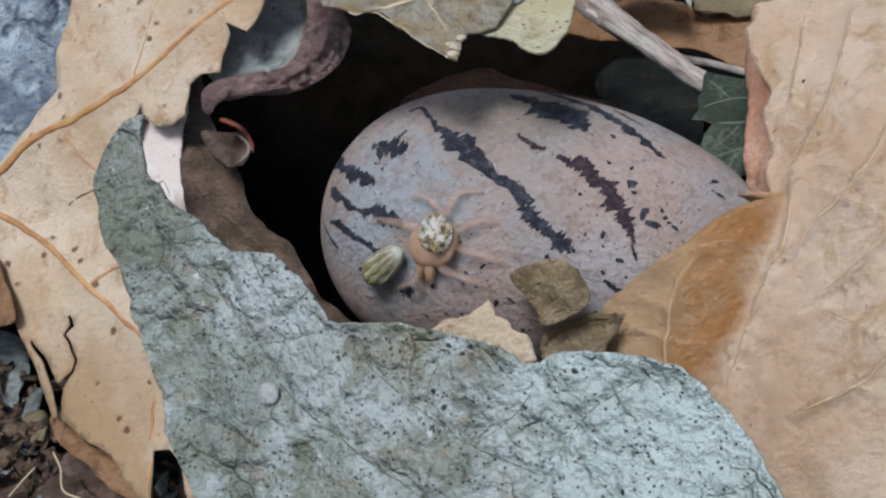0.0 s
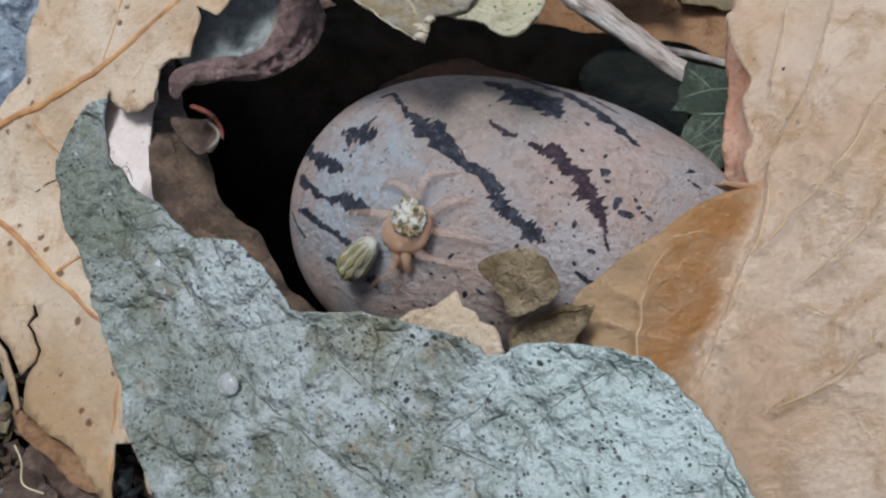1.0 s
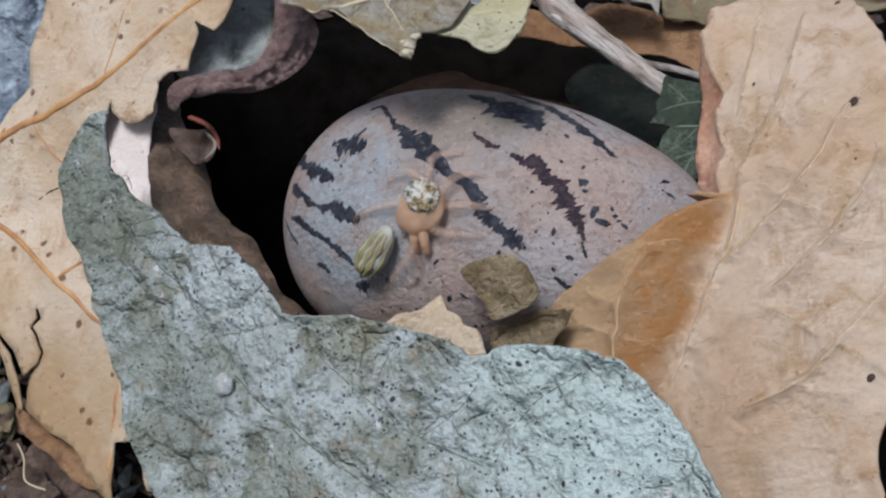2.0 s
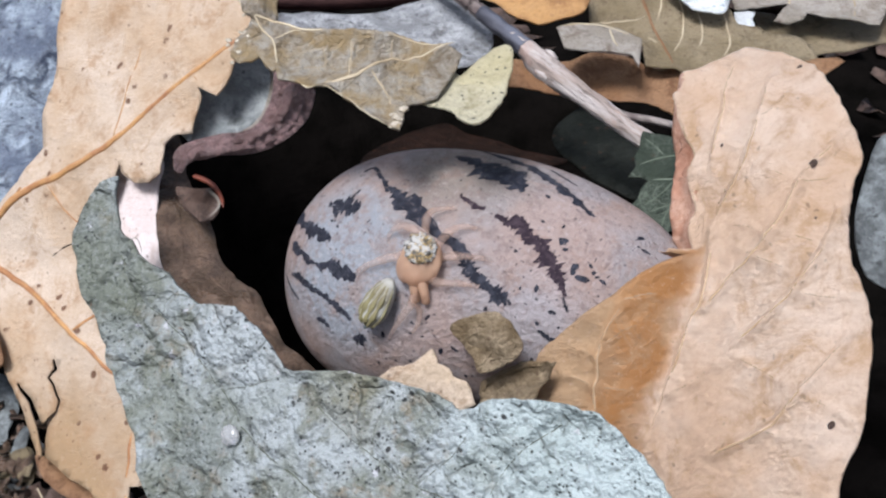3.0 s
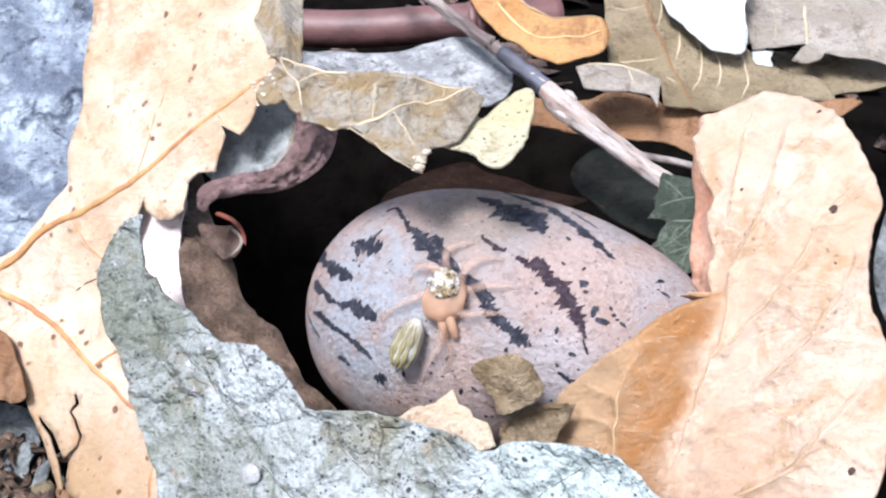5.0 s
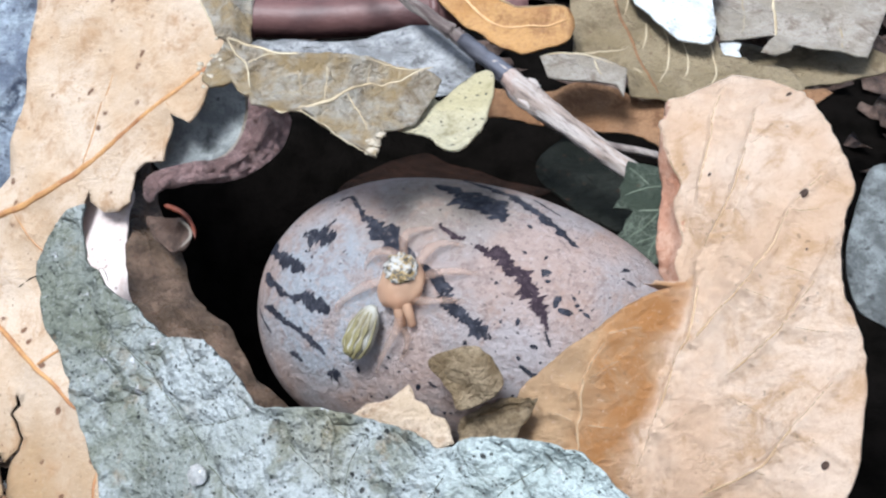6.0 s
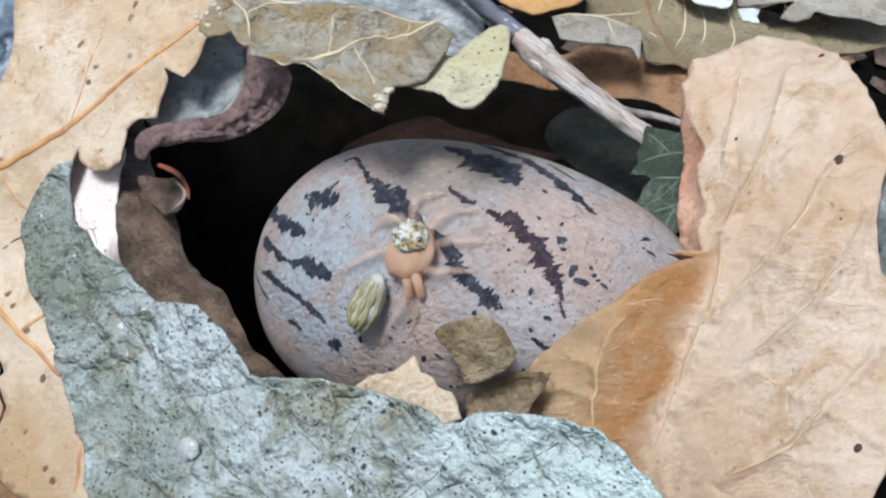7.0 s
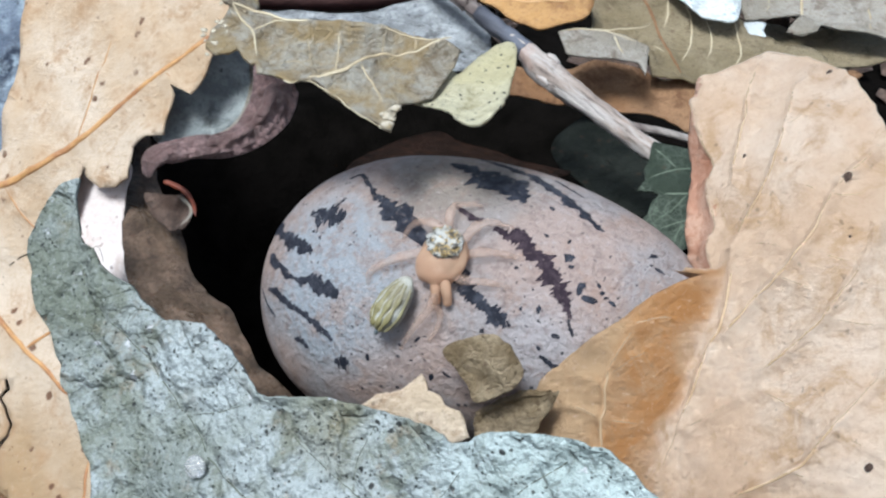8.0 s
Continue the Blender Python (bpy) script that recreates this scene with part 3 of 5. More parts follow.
def scattered_litter():
    """Countless small scraps of rotting leaf on the soil."""
    rng = random.Random(4)
    verts, faces = [], []
    for _ in range(2600):
        x, y = rng.uniform(-0.12, 0.12), rng.uniform(-0.02, 0.3)
        if y > 0.09:
            x *= 2
        if math.hypot((x - SEED_AT.x) / 1.4, y - SEED_AT.y) < 0.013:
            continue
        if math.hypot(x / 1.5, y - 0.108) < 0.05:
            continue
        size = rng.uniform(0.0012, 0.004) * (1.6 if y > 0.12 else 1)
        turn = Euler((rng.uniform(-0.5, 0.5), rng.uniform(-0.5, 0.5), rng.uniform(0, 6.3))).to_matrix()
        base = len(verts)
        count = rng.randint(5, 8)
        for layer in (0, 0.0001):
            for k in range(count):
                a = 2 * math.pi * k / count
                r = size * (1 if k % 2 else rng.uniform(0.5, 0.9))
                q = turn @ Vector((math.cos(a) * r * 1.4, math.sin(a) * r * 0.7, layer + 0.25 * size * math.cos(2 * a)))
                verts.append(q + Vector((x, y, ground_height(x, y) + size * 0.35)))
        faces.append([base + count + k for k in range(count)])
        faces.append([base + count - 1 - k for k in range(count)])
        faces += [[base + k, base + (k + 1) % count, base + count + (k + 1) % count, base + count + k] for k in range(count)]
    ob = mesh_object("leaf_scraps", verts, faces, BROWN)
    tagged(ob, "small dark scraps of rotting leaf on the soil", "litter", kind="stuff")


def crumbled_litter(name, material, count, seed, label):
    """Crumbs of broken leaf in the gap beside the tan leaf."""
    rng = random.Random(seed)
    verts, faces = [], []
    for _ in range(count):
        x, y = rng.uniform(-0.05, -0.021), rng.uniform(0.04, 0.066)
        size = rng.uniform(0.0004, 0.0016)
        turn = Euler((rng.uniform(-0.9, 0.9), rng.uniform(-0.9, 0.9), rng.uniform(0, 6.3))).to_matrix()
        base, sides = len(verts), rng.randint(5, 7)
        for layer in (0, 0.00012):
            for k in range(sides):
                a = 2 * math.pi * k / sides
                r = size * rng.uniform(0.5, 1.1)
                q = turn @ Vector((math.cos(a) * r * 1.5, math.sin(a) * r * 0.6, layer + 0.3 * size * math.cos(2 * a)))
                verts.append(q + Vector((x, y, -0.0045 + rng.uniform(-0.0002, 0.0002) + 0.0025 * noise.noise(Vector((x * 200, y * 200, 3))))))
        faces.append([base + sides + k for k in range(sides)])
        faces.append([base + sides - 1 - k for k in range(sides)])
        faces += [[base + k, base + (k + 1) % sides, base + sides + (k + 1) % sides, base + sides + k] for k in range(sides)]
    tagged(mesh_object(name, verts, faces, material), label, "litter", kind="stuff")


scattered_litter()
crumbled_litter("brown_crumbs", LINING, 420, 61, "dark brown crumbs of rotten leaf on the soil")
crumbled_litter("grey_crumbs", GREY, 110, 62, "grey crumbs of weathered leaf on the soil")


# ---- the seed ----
def seed_radius(x):
    return SEED_B * math.sqrt(max(0, 1 - abs(x) ** (2.3 if x < 0 else 2.0))) * (1 - SEED_TAPER * x)


def seed_point(x, degrees, lift=0.0):
    r, a = seed_radius(x) + lift, radians(degrees)
    return Vector((SEED_A * x, r * math.sin(a), r * math.cos(a)))


def seed():
    thing = new("striped_seed")
    thing.matrix_world = SEED_PLACE
    tagged(thing, "buff pink egg-shaped seed with ragged black stripes, in a hollow", "seed")
    rings, sides = 60, 72
    verts, faces = [], []
    for i in range(rings + 1):
        x = -math.cos(math.pi * i / rings)
        for k in range(sides):
            q = seed_point(x, 360 * k / sides)
            verts.append(q * (1 + 0.004 * noise.noise(q * 220)))
    for i in range(rings):
        for k in range(sides):
            j = (k + 1) % sides
            faces.append([i * sides + k, i * sides + j, (i + 1) * sides + j, (i + 1) * sides + k])
    faces += [list(range(sides))[::-1], [rings * sides + k for k in range(sides)]]
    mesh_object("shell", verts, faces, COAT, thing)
    marking([(-0.45, 50.7, 0.09), (-0.4, 52.9, 0.12), (-0.324, 45.7, 0.15), (-0.255, 39.5, 0.27), (-0.187, 35.3, 0.39), (-0.108, 29.7, 0.89), (0.169, 11.7, 0.54), (0.209, 7.4, 0.48), (0.229, 3.4, 0.54), (0.278, 0.2, 0.42), (0.328, -4.5, 0.51), (0.368, -7.6, 0.27), (0.391, -8.9, 0.09)], MARK, thing, 0)
    marking([(0.096, 38.6, 0.09), (0.145, 35.6, 0.18), (0.194, 33.9, 0.27), (0.225, 34, 0.09)], WINE, thing, 1)
    marking([(0.272, 31.4, 0.12), (0.331, 29.6, 0.42), (0.387, 29.1, 0.57), (0.446, 23.7, 0.51), (0.491, 17.6, 0.57), (0.53, 11.4, 0.51), (0.558, 6.4, 0.42), (0.576, 1.3, 0.24), (0.592, -4.6, 0.09)], WINE, thing, 2)
    marking([(-0.05, 66, 0.2), (0.06, 63.5, 0.7), (0.16, 58.5, 1.15), (0.25, 54, 1.15), (0.31, 49.6, 0.5), (0.34, 48, 0.1)], MARK, thing, 3)
    marking([(0, 80.8, 0.14), (0.172, 74, 0.42), (0.323, 69.3, 0.45), (0.46, 61.2, 0.42), (0.573, 52.2, 0.31), (0.636, 47.9, 0.1)], MARK, thing, 4)
    marking([(-0.556, 32.5, 0.21), (-0.47, 30.5, 0.66), (-0.401, 29.1, 0.66), (-0.353, 28.5, 0.21)], MARK, thing, 5)
    marking([(-0.433, 32.7, 0.12), (-0.397, 38.5, 0.06)], MARK, thing, 6)
    marking([(-0.845, 37.8, 0.46), (-0.656, 21.9, 0.46), (-0.553, 17, 0.41), (-0.468, 14.1, 0.17)], MARK, thing, 7)
    marking([(-0.776, 15.6, 0.33), (-0.631, 6.5, 0.25), (-0.533, 3, 0.21), (-0.464, 2.7, 0.41), (-0.385, 0.8, 0.5), (-0.299, -1.4, 0.21)], MARK, thing, 8)
    marking([(-0.736, -2.6, 0.12), (-0.644, -4, 0.29), (-0.55, -8.6, 0.21), (-0.449, -12, 0.21), (-0.384, -14.9, 0.29), (-0.33, -18.9, 0.12)], MARK, thing, 9)
    marking([(-0.547, -21.1, 0.12), (-0.507, -22, 0.25), (-0.469, -23.8, 0.12)], MARK, thing, 10)
    marking([(-0.34, -27.2, 0.12), (-0.301, -27.3, 0.41), (-0.266, -27.2, 0.17)], MARK, thing, 11)
    marking([(-0.833, -2.3, 0.06), (-0.762, -8.7, 0.09), (-0.672, -14.7, 0.12)], MARK, thing, 12)
    marking([(0.356, 77, 0.06), (0.429, 73.1, 0.12), (0.507, 68.7, 0.06)], MARK, thing, 13)
    marking([(0.486, -22.1, 0.09), (0.526, -27.2, 0.18), (0.557, -30.8, 0.21), (0.568, -32.5, 0.06)], MARK, thing, 14)
    marking([(0.585, -4.5, 0.06), (0.594, -9.5, 0.12), (0.602, -13.3, 0.06)], MARK, thing, 15)
    specks(thing, 0, (0.438, 49.9, 0.18), (0.463, 33.8, 0.13), (0.544, 33.9, 0.13), (0.558, 25.3, 0.34), (0.573, 21.2, 0.16), (0.615, 11.1, 0.34), (0.651, 5.9, 0.29), (0.674, 14.3, 0.13), (0.686, 10.7, 0.16), (0.701, 8.2, 0.13), (0.721, 5.8, 0.21), (0.39, 15.7, 0.13))
    specks(thing, 12, (0.485, -0.7, 0.21), (0.424, -1.3, 0.13), (0.459, 7.3, 0.08), (0.543, -12.9, 0.21), (0.486, -18.3, 0.16), (0.619, -24.8, 0.16), (0.29, -11.2, 0.16), (0.044, -15.3, 0.18), (-0.029, -18, 0.13), (-0.044, -22.5, 0.13), (-0.176, -23.8, 0.18), (0.081, -30.2, 0.21))
    specks(thing, 24, (0.135, -29, 0.16), (0.148, -30.1, 0.13), (-0.074, -35.8, 0.13), (-0.143, -35.8, 0.1), (-0.236, -37.9, 0.1), (0.157, -43.9, 0.16), (0.007, -23.8, 0.1), (0.182, -44.2, 0.1), (-0.329, -26.5, 0.13), (-0.447, 20.1, 0.16), (-0.496, 22.9, 0.13), (-0.627, 39.5, 0.1))
    specks(thing, 36, (0.101, 38.8, 0.1), (0.067, 46.9, 0.08), (0.812, 49.1, 0.21), (0.841, 39.1, 0.21), (0.815, 39.7, 0.1), (0.443, -37.9, 0.13), (0.406, -30, 0.1), (0.514, -39.1, 0.1), (0.564, -21.4, 0.1))


def specks(parent, number, *spots):
    """Small ragged dark specks on the seed coat: place along the seed, degrees round it, size in mm."""
    rng = random.Random(number)
    for x, a, size in spots:
        count, turn, long = 11, rng.uniform(0, 3.1), rng.uniform(1.0, 1.7)
        verts, faces = [seed_point(x, a, 0.00006)], []
        for k in range(count):
            b = 2 * math.pi * k / count
            s = size * rng.uniform(0.6, 1.25) * MM
            u, v = s * long * math.cos(b), s / long ** 0.5 * math.sin(b)
            u, v = u * math.cos(turn) - v * math.sin(turn), u * math.sin(turn) + v * math.cos(turn)
            verts.append(seed_point(min(max(x + u / SEED_A, -0.99), 0.99), a + math.degrees(v / max(seed_radius(x), 0.003)), 0.00003))
            faces.append([0, 1 + (k + 1) % count, 1 + k])
        mesh_object("speck", [q * (1 + 0.004 * noise.noise(q * 220)) for q in verts], faces, MARK, parent)


def marking(line, material, parent, number):
    """One ragged dark marking on the seed coat: stations of (place along the seed, degrees round it, half width in mm)."""
    rng = random.Random(number)
    pts = spline(line, False, 15)
    # arc of the spine on the unrolled coat, in metres
    flat = [Vector((SEED_A * x, radians(a) * seed_radius(min(max(x, -0.95), 0.95)))) for x, a, w in pts]
    verts, faces = [], []
    across = 6
    n = len(pts)
    for i, (x, a, w) in enumerate(pts):
        way = flat[min(i + 2, n - 1)] - flat[max(i - 2, 0)]
        way = way.normalized() if way.length > 0 else Vector((1, 0))
        side = Vector((-way.y, way.x))
        reach = []
        for flank in (1, 6):
            tooth = rng.uniform(-0.8, 1.0) * min(0.15, 0.06 + 0.28 * w) * (0.3 + 2.2 * abs(wave(i * 0.21, number, flank + 3, 1.0)))
            reach.append(max(0.03, w * (1 + 0.9 * wave(i * 0.16, number, flank, 1.0) + 0.8 * wave(i * 0.37, number, flank + 1, 1.0)) + tooth))
        left, right = reach if i not in (0, n - 1) else (0.02, 0.02)
        for k in range(across + 1):
            s = -left + (left + right) * k / across
            q = flat[i] + side * s * MM
            u = min(max(q.x / SEED_A, -0.999), 0.999)
            r = seed_radius(min(max(x, -0.95), 0.95))
            edge = 0.00001 if k in (0, across) else 0.00005
            p = seed_point(u, math.degrees(q.y / r), edge)
            verts.append(p * (1 + 0.004 * noise.noise(p * 220)))
    for i in range(n - 1):
        for k in range(across):
            a = i * (across + 1) + k
            faces.append([a, a + across + 1, a + across + 2, a + 1])
    mesh_object("marking", verts, faces, material, parent)


seed()


# ---- the leaves round the hollow ----
green, green_surface = leaf("green_leaf", pose(-0.0062, 0.0493, 0.0201, 49.2, -17.9, -12.9),
    [(-18, 16.1), (-18.2, 14.6), (-17.7, 12.5), (-15.7, 9.9), (-13.1, 8.1), (-10.9, 6.3), (-9.2, 5.8), (-5.9, 5.5), (-4.1, 3.9), (-2.7, 2.5), (-1.6, 1.1), (-0.3, 0.8), (2.9, 0.8), (6, 0.3), (9.3, -0.4), (11.4, -1.1), (12.5, -1.7), (13.4, -1.6), (14.4, -1), (17, -0.9), (20.1, -1.3), (22.3, -2.1), (24.1, -3.7), (25.6, -5.6), (27, -7.7), (28, -9.5), (28.3, -12), (25.8, -14.7), (18.3, -16.4), (7.3, -16.1), (-3, -14.6), (-9.9, -13.2), (-12, -11.5), (-14.3, -7.6), (-15.9, -3.6), (-17.5, -0.8), (-18.9, 2.5), (-20, 5.9)] + [(-21.6, 9.3), (-22, 11.9), (-21.3, 14), (-20, 15.4)],
    [(0.3, 0.5, [(-18.6, 14), (-17.9, 10.4), (-16.4, 7), (-13.6, 4.9), (-10.6, 2.4), (-7.7, -0.7), (-5.3, -3.8), (-1.3, -6.7), (3.3, -9.4), (8.1, -11.9)]),
     (0.2, 0.3, [(-10.3, 2.2), (-13.5, 1.2), (-17.5, 0.6)]),
     (0.2, 0.3, [(-5.3, -3.8), (-7.2, -5.7), (-8.1, -7.7)]),
     (0.2, 0.3, [(-1.3, -6.7), (-6.2, -9.1), (-11.8, -9.8)]),
     (0.2, 0.3, [(-13.6, 4.9), (-12.6, 6.5), (-10.6, 6.3)]),
     (0.2, 0.3, [(-7.7, -0.7), (-4.5, -0.3), (-1.8, 0.6)]),
     (0.2, 0.35, [(-0.9, 0.1), (1.6, -2.5), (5, -5), (8.5, -7), (13.4, -8.8)])] + [(0.2, 0.3, [(-16.4, 7), (-13.6, 7.9), (-12.6, 8.3)]),
     (0.15, 0.25, [(-17.9, 10.4), (-16.5, 11.2), (-15.7, 9.9)]),
     (0.15, 0.3, [(5, -5), (5.8, -2.4), (7, -0.3)]),
     (0.15, 0.3, [(13.4, -8.8), (15.2, -5.7), (17.7, -3.6), (20.1, -2.2)]),
     (0.15, 0.3, [(8.5, -7), (11.2, -5.1), (12.7, -3.3)]),
     (0.15, 0.25, [(-8.1, -7.7), (-10, -6.6), (-13.9, -6)])],
     GREEN, GREEN_RIB, "grey-green mouldering leaf with a curled tip, across the seed", crumple=0.75, step=0.36, seed=1, thick=0.3,
     groove=-0.9, groove_width=0.55, sunk=0.3, thin=0.3, ragged=0.22, curl=0.5, fine=0.16)
tan, tan_surface = leaf("left_leaf", pose(-0.0292, 0.0650, 0.0115, 44.2, -20.8, -12.5),
    [(-5.5, 37.1), (-6.2, 23.3), (-7.2, 18.2), (-7.5, 15.2), (-8.6, 14), (-9.8, 12.1), (-13.7, 9.4), (-22.2, 6.9), (-22.6, 3.2), (-14.3, 0), (-11.3, -3.4), (-9.7, -6.2), (-8.1, -9.1), (-6.8, -12), (-5.7, -13.8), (-5.5, -13.2), (-6.2, -11.1), (-7.4, -8.7), (-8.6, -7), (-8.3, -6.7), (-7, -8.3), (-6, -9.8), (-5.2, -10.6), (-3.8, -9.5), (-3.7, -8.6), (-4.5, -7.2), (-5.1, -6.5), (-4.5, -5.7), (-4.8, -4.9), (-4.5, -4.8), (-4, -5.8), (-4.7, -6.5), (-4.1, -7.1), (-3.3, -8.6), (-3.4, -9.6), (-4.7, -11), (-4.8, -12.3), (-4.7, -13.4)] + [(-2, -15), (1.1, -16.4), (2.4, -17.6), (3.6, -19.9), (4.5, -20.7), (5.2, -20.7), (5.3, -18.3), (5.5, -16), (7.1, -15.9), (8.6, -17.4), (9.5, -19.7), (13.5, -19.4), (12.2, -12.7), (8.1, -7.3), (3.8, -1.7), (1.5, 2.7), (0.6, 7.2), (1.6, 10.7), (2.3, 12.7), (2.6, 11.6), (4.1, 10.5), (5.9, 10.3), (7.3, 10.9), (7.6, 13.5), (8.9, 14.2), (10.7, 14.1), (11.1, 15.6), (11.7, 17.2), (11.4, 18.1), (13.4, 17), (14.4, 18.7), (15.1, 20), (17.5, 21.9), (18.5, 25), (16.2, 30.8), (7.3, 37.6)],
    [(1, 0.5, [(-17.8, 6.7), (-13.7, 8.7), (-9.4, 11), (-3.8, 12.4), (1.7, 14.6), (6.4, 17.3), (11.8, 20.1), (16.4, 22.6)]),
     (0.85, 0.4, [(-17.7, 5.9), (-13.3, 4.3), (-8.3, 1.6), (-2.9, -2.2), (2.3, -6), (6.5, -9.1)]),
     (0.6, 0.2, [(-10.4, 10.6), (-9.2, 12), (-8.8, 13.4)]),
     (0.5, 0.2, [(-2.2, -2.5), (-0.4, -1.4), (1.1, -1)]),
     (0.45, 0.3, [(5.3, -11.3), (5.2, -14.4), (5.1, -19.6)]),
     (0.35, 0.2, [(10.7, 19.3), (13.4, 17)]),
     (0.25, 0.15, [(1.7, 14.6), (2.6, 17.7), (4.9, 24.3)]),
     (0.25, 0.15, [(-6.4, 11.7), (-3.6, 8.1), (-0.3, 5.8)])],
     TAN, ORANGE_RIB, "large cracked tan leaf with orange veins and brown specks", torn=True, seed=2, crumple=0.5, ragged=0.04, groove=0.3, groove_width=1.0, step=0.8, thin=0.85, curl=0.3,
     bend=dip([(-20.5, 4.1), (-11.2, 4.3), (-5.9, 4.4), (-0.8, 4.4)], 4.0, -1.2))
# a dark cord on the blade, painted as the shadow in a crack
rib_mesh("crack", [(-6.9, 2.5), (-6.9, 4.3), (-5.2, 5.5), (-3.7, 5.9), (-2, 6.2)], 0.2, 0.1, tan_surface, INK, tan)
leaf("strip_leaf", pose(-0.0299, 0.0544, -0.0015, 14.2, -8.6, 3.9),
    [(-4.3, 3.8), (-2.8, 3.2), (-0.2, 1), (2.9, -1), (5.1, -4.1), (2.6, -3.4), (-0.3, -0.8), (-2.9, 1.2)],
    [],
     STRIP, STRIP, "brown strip of leaf folded under the tan leaf", seed=33)
leaf("pale_leaf", pose(-0.0249, 0.0694, 0.0157, 41.0, -21.0, -10.9),
    [(-4.7, 9.7), (-0.6, 8), (1.2, 6.8), (0.9, 4.3), (0.9, 1.9), (1.7, -1.1), (2.7, -3.6), (7.1, -7.3), (5.1, -11.3), (-1.9, -8.9), (-6, -2.7), (-6.5, 4.3)],
    [],
     PALE, ORANGE_RIB, "pale pinkish scrap of leaf under the tan leaf", seed=3)
leaf("brown_leaf", pose(-0.0186, 0.0680, 0.0160, 9.2, 9.0, 7.4),
    [(-5.5, 14.6), (-4.2, 11.8), (-3.4, 8.7), (-2, 5.8), (-0.2, 2.7), (0.5, 0.3), (2.4, -2.6), (4.7, -4.6), (6.8, -9), (9.1, -11), (10.5, -12.8), (7.2, -15.3), (2.3, -11.8), (-1.2, -7.3), (-3.9, -2.3), (-5.2, 2.5), (-6, 7.1), (-5.9, 10), (-6.1, 13)],
    [(0.3, 0.2, [(-5.3, 13.1), (-4.1, 5.4), (-1.1, -1.3), (3, -5.5), (7.4, -11.1)])],
     LINING, LINING, "dark brown curled leaf lining the hollow", seed=4, crumple=0.9)
leaf("mouldy_leaf", pose(-0.0188, 0.0789, 0.0251, 27.1, -5.7, 3.4),
    [(-3.2, 1.8), (-1.1, 0.6), (-0.6, 2), (0.8, 5), (2.3, 5.6), (3.6, 3.8), (4, 0.9), (3.4, -1.5), (2.1, -3.4), (-0.6, -4.3), (-3.4, -4.7), (-4, -3.7), (-3.2, -2.1)],
    [(0.5, 0.3, [(3.3, 4.9), (3.8, 2.6), (3.8, 0.1), (3.2, -1.9), (1.9, -3.5), (-0.6, -4.3), (-2.5, -4.7)])],
     MOULD, ASH, "mouldy grey leaf fragment with a pale rim", torn=True, seed=5)
leaf("rolled_leaf", pose(-0.0161, 0.0740, 0.0252, 47.4, 12.5, 20.0),
    [(2.4, 6.7), (4, 5.9), (5.9, 3.7), (5.7, 1.6), (4.4, -0.2), (2.2, -1.8), (-0.5, -2.6), (-3.6, -3), (-5, -3.8), (-5.6, -4.6), (-6.2, -3.9), (-5.7, -2.2), (-2.8, -1.1), (0.3, -0.3), (1.8, 1.7), (2.4, 3.9)],
    [(1, 0.6, [(3.8, 4), (3, 1.3), (1.2, -0.6), (-1.9, -1.7), (-4.4, -2.3), (-5.6, -3.4)]),
     (0.7, 0.5, [(4.8, 2.2), (3.3, -0.2), (0.8, -1.7), (-2.3, -2.5), (-4.4, -3.2)]),
     (0.5, 0.7, [(-2.7, -1.7), (-4.6, -2.8), (-5.8, -4.3)])],
     PINK_ROLL, PINK_ROLL, "pinkish brown leaf edge rolled up over the hollow", seed=6, crumple=0.9, step=0.22, curl=0.4, fine=0.45, bend=dip([(4.2, 5), (3.8, 2.6), (2.5, 0.4), (0.3, -1.2), (-2.7, -1.9), (-4.7, -2.6), (-5.8, -3.7)], 1.3, 1.6))
leaf("red_rimmed_leaf", pose(-0.0200, 0.0705, 0.0192, 16.3, -1.1, 5.8),
    [(-2.4, 1.9), (-0.7, 1.7), (0.7, 1.3), (1.8, 0.1), (2, -1.2), (1.4, -2.4), (0.2, -1.8), (-1.3, -0.3)],
    [(0.55, 0.3, [(-1, 3.1), (-0.1, 2.7), (1.1, 1.7), (1.9, 0.4), (2.3, -1)]),
     (0.3, 0.2, [(0.8, 0.9), (1.7, 0), (1.9, -1.1), (1.3, -2.2)])],
     BROWN, ASH, "small curled brown leaf with a pale edge and a red rim", seed=34, step=0.3, crumple=0.5, midrib=RED_RIM,
     bend=dip([(1, 0.9), (1.8, -0.1), (1.9, -1.1), (1.3, -2.2)], 0.5, 0.7))
